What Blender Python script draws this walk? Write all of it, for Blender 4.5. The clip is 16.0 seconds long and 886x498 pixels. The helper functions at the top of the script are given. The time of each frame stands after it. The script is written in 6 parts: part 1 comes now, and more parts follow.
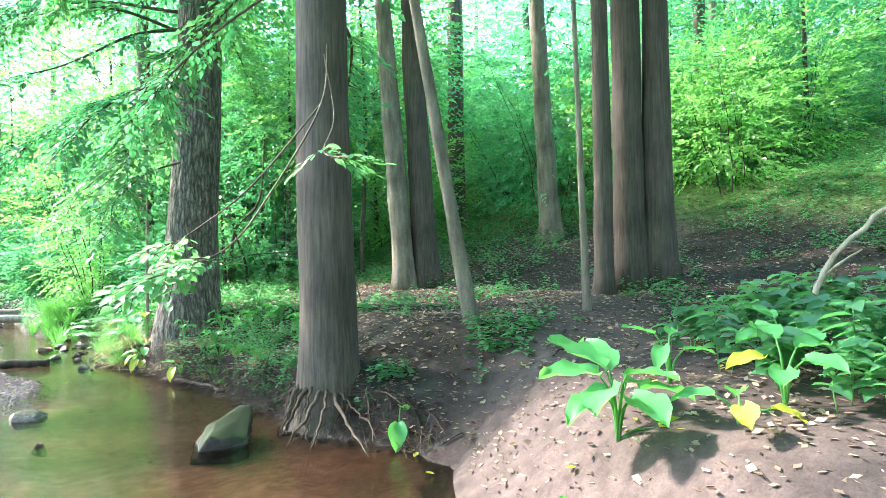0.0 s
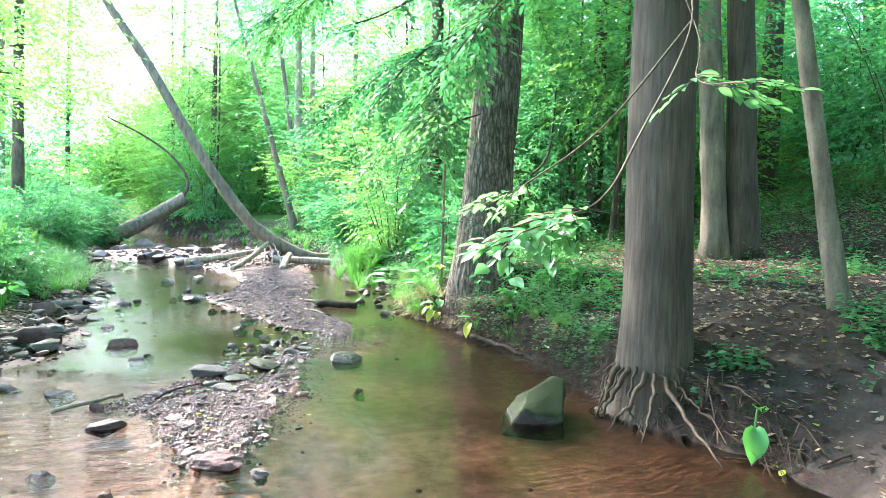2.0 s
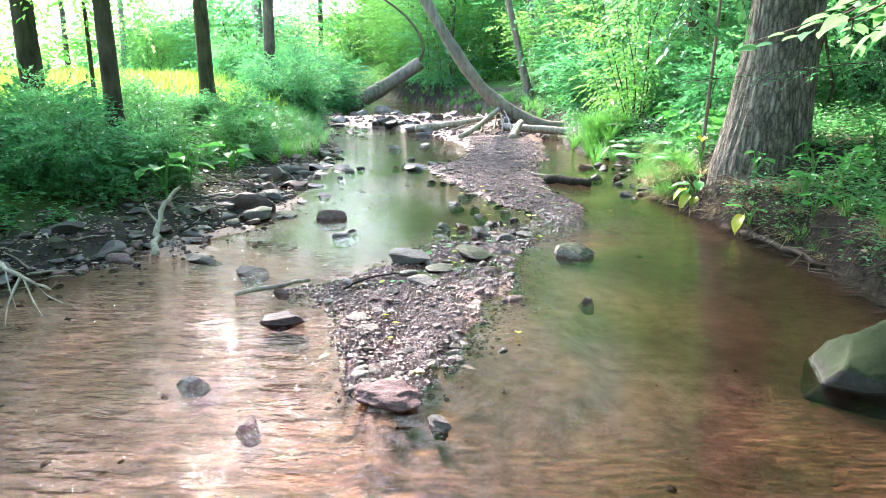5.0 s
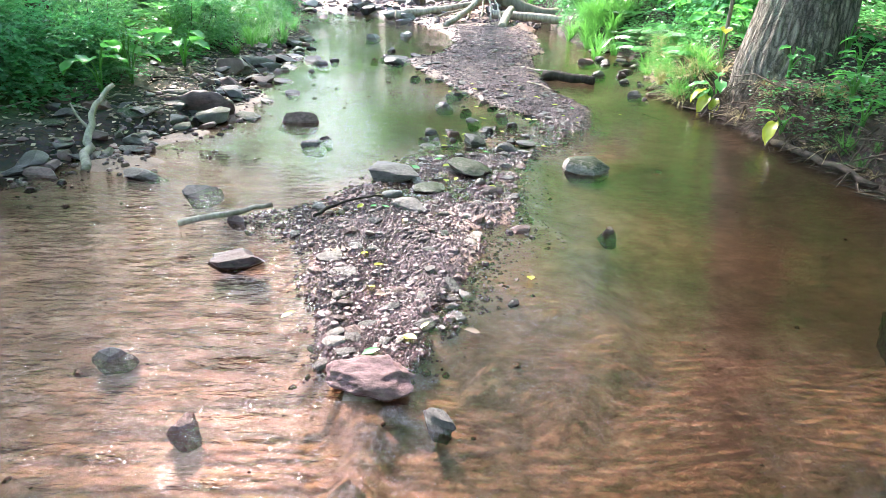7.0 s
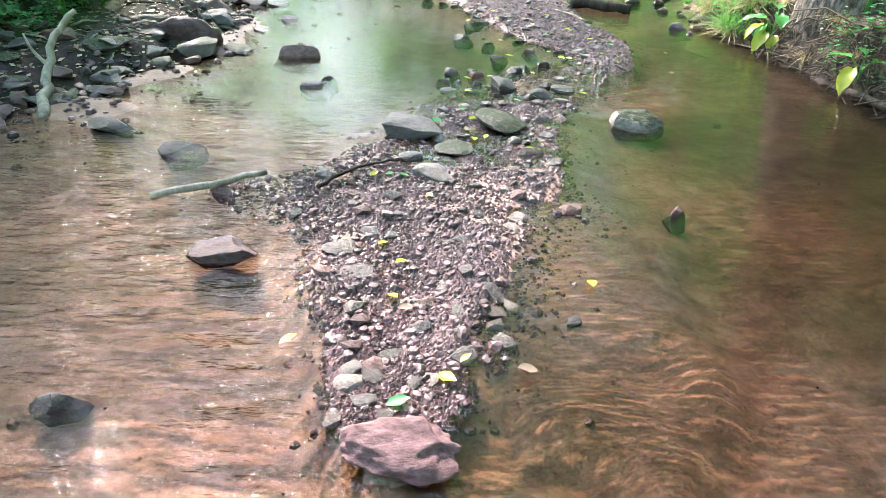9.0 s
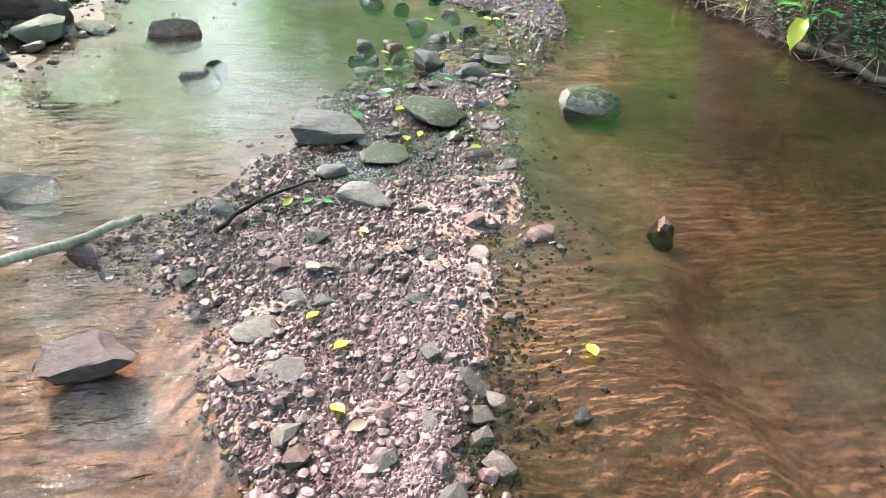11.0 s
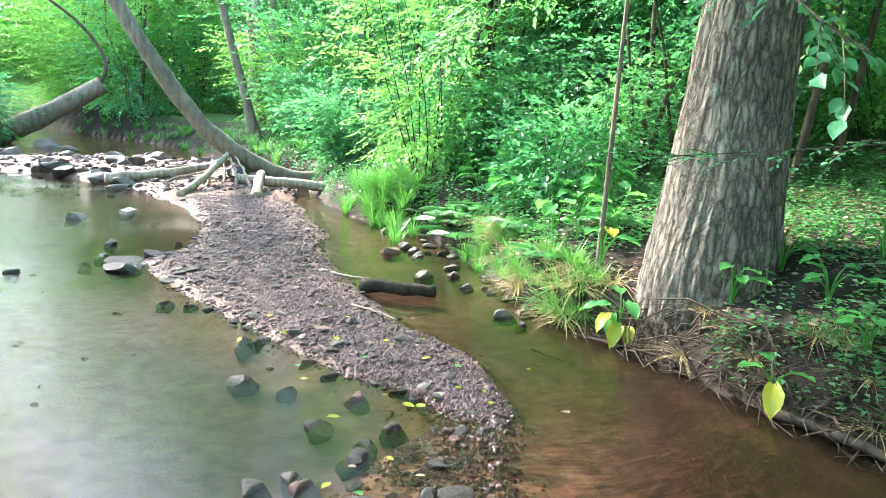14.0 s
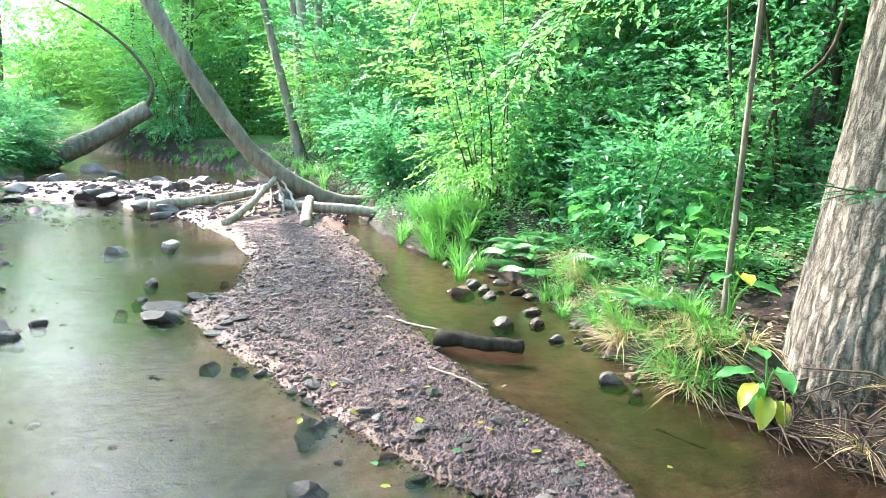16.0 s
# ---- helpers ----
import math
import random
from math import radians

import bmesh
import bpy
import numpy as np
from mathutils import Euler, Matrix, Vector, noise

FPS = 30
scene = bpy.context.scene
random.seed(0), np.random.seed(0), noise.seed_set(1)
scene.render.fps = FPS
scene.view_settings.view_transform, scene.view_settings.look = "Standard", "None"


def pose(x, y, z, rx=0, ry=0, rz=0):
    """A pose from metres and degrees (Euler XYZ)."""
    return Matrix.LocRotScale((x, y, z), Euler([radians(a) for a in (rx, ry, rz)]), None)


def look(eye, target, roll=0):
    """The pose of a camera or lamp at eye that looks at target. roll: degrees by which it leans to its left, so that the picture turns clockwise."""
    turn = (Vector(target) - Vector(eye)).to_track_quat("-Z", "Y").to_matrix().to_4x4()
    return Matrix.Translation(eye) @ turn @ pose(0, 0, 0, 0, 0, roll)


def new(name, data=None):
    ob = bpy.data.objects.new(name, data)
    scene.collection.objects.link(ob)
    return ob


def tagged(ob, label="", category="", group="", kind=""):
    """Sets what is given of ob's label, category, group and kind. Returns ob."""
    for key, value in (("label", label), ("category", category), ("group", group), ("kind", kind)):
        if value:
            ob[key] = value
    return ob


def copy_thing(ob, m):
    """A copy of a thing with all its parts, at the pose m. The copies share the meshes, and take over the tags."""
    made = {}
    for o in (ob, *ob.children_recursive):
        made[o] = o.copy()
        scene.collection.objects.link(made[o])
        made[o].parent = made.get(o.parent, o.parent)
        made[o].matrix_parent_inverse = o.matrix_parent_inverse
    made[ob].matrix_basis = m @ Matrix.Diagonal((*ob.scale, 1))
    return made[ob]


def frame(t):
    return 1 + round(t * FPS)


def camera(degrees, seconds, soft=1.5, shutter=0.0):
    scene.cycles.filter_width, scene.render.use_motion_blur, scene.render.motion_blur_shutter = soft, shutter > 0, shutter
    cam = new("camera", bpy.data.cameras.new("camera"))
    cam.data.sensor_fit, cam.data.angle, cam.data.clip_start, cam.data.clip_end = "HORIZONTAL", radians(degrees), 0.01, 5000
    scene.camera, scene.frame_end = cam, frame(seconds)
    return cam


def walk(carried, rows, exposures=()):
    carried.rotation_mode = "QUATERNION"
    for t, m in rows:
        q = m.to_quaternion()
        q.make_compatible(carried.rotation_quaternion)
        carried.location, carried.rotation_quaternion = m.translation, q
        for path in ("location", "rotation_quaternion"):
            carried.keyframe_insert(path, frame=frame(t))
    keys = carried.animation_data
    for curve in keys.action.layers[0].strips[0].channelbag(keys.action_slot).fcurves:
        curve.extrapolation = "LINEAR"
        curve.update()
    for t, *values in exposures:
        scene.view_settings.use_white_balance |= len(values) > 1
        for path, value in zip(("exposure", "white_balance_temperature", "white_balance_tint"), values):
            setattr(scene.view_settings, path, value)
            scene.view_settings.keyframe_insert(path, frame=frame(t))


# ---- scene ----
cam = camera(69.0, 16.0, soft=0.65)
METRES, EYE, TILT, LEAN, TURN = 8.4, 1.86, 0.0, 0.0, -40.4
ROWS = [
    (0.0, 0.0, 0.0, 0.0, 0.0, 0.25, 0.86),
    (0.5, -0.0195, 0.0316, -0.0017, 8.32, 0.01, 0.21),
    (1.0, -0.0473, 0.054, -0.0035, 15.77, -2.1, -0.78),
    (1.5, -0.0788, 0.0729, -0.003, 19.37, -2.57, -0.84),
    (2.0, -0.0969, 0.0925, -0.0053, 22.63, -3.28, -1.42),
    (2.5, -0.113, 0.1318, -0.0032, 29.81, -2.21, -0.92),
    (3.0, -0.1283, 0.1571, -0.0039, 34.66, -1.86, -1.12),
    (3.5, -0.1556, 0.1865, -0.0108, 37.55, -4.19, -1.3),
    (4.0, -0.1731, 0.2101, -0.0168, 39.58, -10.14, -0.67),
    (4.5, -0.1872, 0.2426, -0.0222, 41.03, -13.2, -0.09),
    (5.0, -0.1951, 0.2632, -0.0248, 43.3, -15.08, -0.73),
    (7.5, -0.2932, 0.3528, -0.0377, 41.49, -26.92, -1.63),
    (8.0, -0.3059, 0.3682, -0.0391, 42.42, -29.13, -1.4),
    (8.5, -0.3316, 0.3809, -0.0391, 42.74, -30.02, -2.2),
    (11.0, -0.4297, 0.4588, -0.0424, 32.95, -35.46, -2.47),
    (11.5, -0.4621, 0.4779, -0.0358, 29.79, -28.52, -3.26),
    (12.0, -0.4859, 0.4944, -0.0297, 27.36, -21.97, -4.2),
    (12.5, -0.5109, 0.5278, -0.0255, 25.9, -18.48, -4.16),
    (13.0, -0.5352, 0.5524, -0.0194, 24.51, -15.25, -4.27),
    (13.5, -0.5674, 0.5775, -0.0166, 19.66, -12.5, -4.76),
    (14.0, -0.5924, 0.5991, -0.0153, 17.13, -11.03, -4.12),
    (14.5, -0.6151, 0.636, -0.0144, 16.01, -10.73, -3.88),
    (15.0, -0.6318, 0.6625, -0.0094, 18.6, -10.53, -2.81),
    (15.5, -0.6466, 0.6777, -0.0092, 20.79, -9.97, -2.8),
    (16.0, -0.6773, 0.6988, -0.0111, 20.45, -9.74, -3.36),
]
walk(cam, [(t, pose(0, 0, EYE, TILT, LEAN, TURN) @ pose(METRES * x, METRES * y, METRES * z, 90 + pitch, roll, yaw)) for t, x, y, z, yaw, pitch, roll in ROWS],
     [(0.0, 4.2, 6500, 14), (1.0, 4.25, 6600, 14), (2.0, 4.05, 6650, 15), (3.0, 3.6, 6750, 15), (5.0, 3.85, 6700, 19), (8.5, 3.95, 6700, 19), (11.0, 4.0, 7000, 12), (13.5, 3.95, 6850, 13), (16.0, 3.95, 6700, 15)])

# ---- light ----
SUN_EL, SUN_AZ = 38.0, -29.0          # degrees; azimuth from +y towards +x
world = bpy.data.worlds.new("sky")
scene.world = world
world.use_nodes = True
wn = world.node_tree
sky = wn.nodes.new("ShaderNodeTexSky")
sky.sky_type, sky.sun_disc = "NISHITA", False
sky.sun_elevation, sky.sun_rotation = radians(SUN_EL), radians(SUN_AZ)
sky.air_density, sky.dust_density, sky.ozone_density = 1.0, 0.85, 1.0
wn.links.new(sky.outputs[0], wn.nodes["Background"].inputs[0])
wn.nodes["Background"].inputs[1].default_value = 0.15
sun_data = bpy.data.lights.new("sun", "SUN")
sun_data.energy, sun_data.angle, sun_data.color = 1.9, radians(4.5), (1.0, 0.95, 0.88)
sun = new("sun", sun_data)
e, a = radians(SUN_EL), radians(SUN_AZ)
sun.matrix_world = look((0, 0, 60), Vector((0, 0, 60)) - Vector((math.sin(a) * math.cos(e), math.cos(a) * math.cos(e), math.sin(e))))

# ---- materials ----


def material(name):
    m = bpy.data.materials.new(name)
    m.use_nodes = True
    return m, m.node_tree.nodes, m.node_tree.links, m.node_tree.nodes["Principled BSDF"]


def noise_node(n, l, scale, detail=6, rough=0.6, stretch=None, kind="ShaderNodeTexNoise", space="Object"):
    tc = n.new("ShaderNodeTexCoord")
    mp = n.new("ShaderNodeMapping")
    if stretch:
        mp.inputs["Scale"].default_value = stretch
    tx = n.new(kind)
    tx.inputs["Scale"].default_value = scale
    if "Detail" in tx.inputs:
        tx.inputs["Detail"].default_value = detail
        tx.inputs["Roughness"].default_value = rough
    l.new(tc.outputs[space], mp.inputs[0])
    l.new(mp.outputs[0], tx.inputs["Vector"])
    return tx


def ramp(n, l, src, stops):
    r = n.new("ShaderNodeValToRGB")
    els = r.color_ramp.elements
    while len(els) < len(stops):
        els.new(0.5)
    for el, (p, c) in zip(els, stops):
        el.position, el.color = p, (*c, 1)
    l.new(src, r.inputs[0])
    return r


def mixed(n, l, fac, c1, c2, mode="MIX"):
    m = n.new("ShaderNodeMix")
    m.data_type, m.blend_type = "RGBA", mode
    for sock, v in ((m.inputs[0], fac), (m.inputs[6], c1), (m.inputs[7], c2)):
        if isinstance(v, (int, float)):
            sock.default_value = v
        elif isinstance(v, tuple):
            sock.default_value = (*v, 1)
        else:
            l.new(v, sock)
    return m.outputs[2]


def bumped(n, l, height, strength, dist, shader, under=None):
    b = n.new("ShaderNodeBump")
    b.inputs["Strength"].default_value, b.inputs["Distance"].default_value = strength, dist
    l.new(height, b.inputs["Height"])
    if under:
        l.new(under, b.inputs["Normal"])
    if shader:
        l.new(b.outputs[0], shader.inputs["Normal"])
    return b.outputs[0]


def random_of(n, each="island"):
    if each == "island":
        return n.new("ShaderNodeNewGeometry").outputs["Random Per Island"]
    return n.new("ShaderNodeObjectInfo").outputs["Random"]


def leaf_material(name, dark, light, back, gloss=0.33, glow=0.5):
    """A thin leaf: reflects one green, lets a yellower one through."""
    m, n, l, p = material(name)
    tone = ramp(n, l, random_of(n), [(0.0, dark), (0.6, tuple((x + y) / 2 for x, y in zip(dark, light))), (1.0, light)])
    vein = noise_node(n, l, 30, 3)
    col = mixed(n, l, 0.25, tone.outputs[0], vein.outputs["Fac"], "OVERLAY")
    l.new(col, p.inputs["Base Color"])
    p.inputs["Roughness"].default_value = gloss
    p.inputs["Specular IOR Level"].default_value = 0.5
    tr = n.new("ShaderNodeBsdfTranslucent")
    l.new(mixed(n, l, 0.8, tone.outputs[0], back), tr.inputs[0])
    mx = n.new("ShaderNodeMixShader")
    mx.inputs[0].default_value = glow
    l.new(p.outputs[0], mx.inputs[1])
    l.new(tr.outputs[0], mx.inputs[2])
    l.new(mx.outputs[0], n["Material Output"].inputs[0])
    return m


M_LEAF = leaf_material("beech_leaf", (0.020, 0.10, 0.05), (0.12, 0.38, 0.19), (0.11, 0.50, 0.15))
M_LEAF2 = leaf_material("spicebush_leaf", (0.03, 0.13, 0.055), (0.17, 0.43, 0.20), (0.19, 0.56, 0.15))
# yellow-green shrub leaf; elsewhere its light colour stands in for sun on foliage
M_LEAF_BRIGHT = leaf_material("yellowgreen_sun_toned_leaf", (0.06, 0.20, 0.05), (0.23, 0.50, 0.16), (0.29, 0.68, 0.14))
# the beech green again, with a little shade put into the colour
M_LEAF_DEEP = leaf_material("shade_toned_leaf", (0.02, 0.10, 0.055), (0.13, 0.36, 0.19), (0.11, 0.46, 0.14))
M_HERB = leaf_material("herb_leaf", (0.02, 0.10, 0.045), (0.13, 0.34, 0.15), (0.12, 0.42, 0.11))
M_BROAD = leaf_material("cabbage_leaf", (0.050, 0.240, 0.078), (0.110, 0.420, 0.130), (0.140, 0.520, 0.078), 0.35)
M_YELLOW = leaf_material("yellow_leaf", (0.34, 0.38, 0.05), (0.54, 0.54, 0.08), (0.5, 0.54, 0.05))
M_GRASS = leaf_material("grass_blade", (0.050, 0.200, 0.052), (0.140, 0.380, 0.104), (0.150, 0.460, 0.078))
# meadow blades brightened in colour to stand in for direct sun
M_MEADOW = leaf_material("meadow_blade_lit", (0.28, 0.46, 0.08), (0.46, 0.64, 0.2), (0.42, 0.64, 0.12))
M_STRAW = leaf_material("dry_blade", (0.30, 0.24, 0.12), (0.46, 0.38, 0.20), (0.4, 0.34, 0.16), 0.7, 0.3)
M_DRY = leaf_material("dead_leaf", (0.09, 0.055, 0.04), (0.42, 0.31, 0.22), (0.25, 0.15, 0.08), 0.7, 0.15)


def bark_material(name, dark, light, scale=9.0, stretch=(1, 1, 0.16), moss=0.0, relief=0.02, lichen=0.0, plates=0.0):
    m, n, l, p = material(name)
    ridge = noise_node(n, l, scale, 8, 0.65, stretch)
    fine = noise_node(n, l, scale * 7, 5, 0.6, (1, 1, 0.5))
    patch = noise_node(n, l, 1.3, 4, 0.55)
    c = ramp(n, l, ridge.outputs["Fac"], [(0.32, dark), (0.55, tuple((x + y) / 2 for x, y in zip(dark, light))), (0.72, light)]).outputs[0]
    c = mixed(n, l, 0.45, c, fine.outputs["Fac"], "OVERLAY")
    if plates:
        wob = noise_node(n, l, 7, 6, 0.7)
        vo = noise_node(n, l, plates, 0, 0.5, (1, 1, 0.2), "ShaderNodeTexVoronoi")
        vo.feature = "DISTANCE_TO_EDGE"
        shift = n.new("ShaderNodeVectorMath")
        shift.operation = "MULTIPLY_ADD"
        shift.inputs[1].default_value = (0.11, 0.11, 0.05)
        l.new(wob.outputs["Color"], shift.inputs[0])
        l.new(vo.inputs["Vector"].links[0].from_socket, shift.inputs[2])
        l.new(shift.outputs[0], vo.inputs["Vector"])
        crack = ramp(n, l, vo.outputs["Distance"], [(0.0, (0.36, 0.35, 0.34)), (0.10, (0.7, 0.69, 0.68)), (0.3, (1.1, 1.08, 1.06))]).outputs[0]
        c = mixed(n, l, 1.0, c, crack, "MULTIPLY")
    blot = ramp(n, l, patch.outputs["Fac"], [(0.35, (0.72, 0.70, 0.68)), (0.65, (1.15, 1.12, 1.05))]).outputs[0]
    c = mixed(n, l, 1.0, c, blot, "MULTIPLY")
    if moss:
        g = noise_node(n, l, 2.6, 7, 0.7)
        k = ramp(n, l, g.outputs["Fac"], [(0.62 - moss * 0.2, (0, 0, 0)), (0.72 - moss * 0.15, (1, 1, 1))]).outputs[0]
        c = mixed(n, l, k, c, (0.06, 0.11, 0.035))
    if lichen:
        g = noise_node(n, l, 3.7, 8, 0.75)
        k = ramp(n, l, g.outputs["Fac"], [(0.60, (0, 0, 0)), (0.68, (lichen, lichen, lichen))]).outputs[0]
        c = mixed(n, l, k, c, (0.22, 0.33, 0.25))
    l.new(c, p.inputs["Base Color"])
    p.inputs["Roughness"].default_value, p.inputs["Specular IOR Level"].default_value = 0.9, 0.2
    b = bumped(n, l, ridge.outputs["Fac"], 0.8, relief, None)
    if plates:
        b = bumped(n, l, crack, 0.9, relief * 1.2, None, b)
    bumped(n, l, fine.outputs["Fac"], 0.5, relief * 0.3, p, b)
    return m


M_BARK_A = bark_material("furrowed_bark", (0.09, 0.080, 0.070), (0.40, 0.365, 0.32), 22, (1, 1, 0.16), 0.0, 0.012, 0.5, 17)
M_BARK_B = bark_material("smooth_bark", (0.054, 0.045, 0.040), (0.14, 0.117, 0.102), 34, (1, 1, 0.06), 0.0, 0.005)
M_BARK_C = bark_material("grey_bark", (0.11, 0.095, 0.08), (0.30, 0.26, 0.22), 10, (1, 1, 0.2), 0.15, 0.01)
M_BARK_D = bark_material("dark_bark", (0.045, 0.036, 0.030), (0.17, 0.135, 0.11), 12, (1, 1, 0.2), 0.2, 0.01)
M_BARK_PALE = bark_material("pale_bark", (0.22, 0.20, 0.16), (0.46, 0.42, 0.34), 8, (1, 1, 0.3), 0.1, 0.008)
M_DRIFT = bark_material("driftwood", (0.16, 0.13, 0.11), (0.50, 0.44, 0.37), 14, (1, 1, 0.1), 0.0, 0.006)
M_WETWOOD = bark_material("wet_wood", (0.012, 0.010, 0.008), (0.06, 0.048, 0.04), 12, (1, 1, 0.1), 0.0, 0.006)
M_ROOT = bark_material("root_wood", (0.028, 0.021, 0.017), (0.10, 0.078, 0.062), 16, (1, 1, 0.2), 0.0, 0.006)


def stone_material(name, dark, light, moss=0.0, gloss=0.62, each="object", wet=True):
    """Stone, darker and shinier up to the height that the stream wets."""
    m, n, l, p = material(name)
    big = noise_node(n, l, 5, 8, 0.65)
    grit = noise_node(n, l, 60, 5, 0.7)
    c = ramp(n, l, big.outputs["Fac"], [(0.3, dark), (0.7, light)]).outputs[0]
    c = mixed(n, l, 0.5, c, grit.outputs["Fac"], "OVERLAY")
    tone = ramp(n, l, random_of(n, each), [(0.0, (0.42, 0.41, 0.44)), (0.5, (0.92, 0.88, 0.88)), (0.9, (1.25, 1.12, 1.08)), (1.0, (1.6, 1.5, 1.48))]).outputs[0]
    c = mixed(n, l, 1.0, c, tone, "MULTIPLY")
    if moss:
        geo = n.new("ShaderNodeNewGeometry")
        sep = n.new("ShaderNodeSeparateXYZ")
        l.new(geo.outputs["Normal"], sep.inputs[0])
        g = noise_node(n, l, 6, 7, 0.7)
        add = n.new("ShaderNodeMath")
        add.operation = "MULTIPLY"
        l.new(sep.outputs[2], add.inputs[0])
        l.new(g.outputs["Fac"], add.inputs[1])
        k = ramp(n, l, add.outputs[0], [(0.48 - moss * 0.3, (0, 0, 0)), (0.62 - moss * 0.3, (1, 1, 1))]).outputs[0]
        c = mixed(n, l, k, c, (0.021, 0.033, 0.011))
    p.inputs["Specular IOR Level"].default_value = 0.25
    r = p.inputs["Roughness"]
    r.default_value = gloss
    if wet:
        geo2 = n.new("ShaderNodeNewGeometry")
        sep2 = n.new("ShaderNodeSeparateXYZ")
        l.new(geo2.outputs["Position"], sep2.inputs[0])
        w = n.new("ShaderNodeMapRange")
        w.inputs[1].default_value, w.inputs[2].default_value, w.inputs[3].default_value, w.inputs[4].default_value = 0.015, 0.045, 1, 0
        l.new(sep2.outputs[2], w.inputs[0])
        c = mixed(n, l, w.outputs[0], c, mixed(n, l, 1.0, c, (0.86, 0.79, 0.76), "MULTIPLY"))
        w2 = n.new("ShaderNodeMapRange")
        w2.inputs[1].default_value, w2.inputs[2].default_value, w2.inputs[3].default_value, w2.inputs[4].default_value = 0.012, 0.04, 0.22, gloss
        l.new(sep2.outputs[2], w2.inputs[0])
        l.new(w2.outputs[0], r)
    l.new(c, p.inputs["Base Color"])
    b = bumped(n, l, big.outputs["Fac"], 0.5, 0.02, None)
    bumped(n, l, grit.outputs["Fac"], 0.6, 0.006, p, b)
    return m


M_STONE_BLOCK = stone_material("red_conglomerate", (0.085, 0.040, 0.042), (0.30, 0.17, 0.175), 0.0, 0.6)
M_STONE_SLAB = stone_material("red_slab", (0.038, 0.023, 0.025), (0.12, 0.074, 0.078), 0.0, 0.55, "object")
M_STONE_GREY = stone_material("grey_stone", (0.06, 0.055, 0.053), (0.17, 0.155, 0.146))
M_STONE_RED = stone_material("red_sandstone", (0.075, 0.047, 0.046), (0.19, 0.12, 0.115))
M_STONE_DARK = stone_material("dark_stone", (0.03, 0.027, 0.027), (0.10, 0.09, 0.088), 0.0, 0.5)
M_STONE_PALEG = stone_material("pale_grey_stone", (0.14, 0.125, 0.118), (0.27, 0.245, 0.23))
M_STONE_PALE = stone_material("pale_stone", (0.16, 0.145, 0.14), (0.33, 0.30, 0.29))
M_STONE_MOSS = stone_material("mossy_stone", (0.022, 0.020, 0.020), (0.065, 0.060, 0.058), 1.0, 0.8)
M_STONE_LITMOSS = stone_material("thinly_mossed_stone", (0.06, 0.057, 0.052), (0.16, 0.15, 0.135), 0.55)
M_PEBBLE = stone_material("creek_pebbles", (0.055, 0.036, 0.040), (0.175, 0.118, 0.125), 0.0, 0.6, "island")


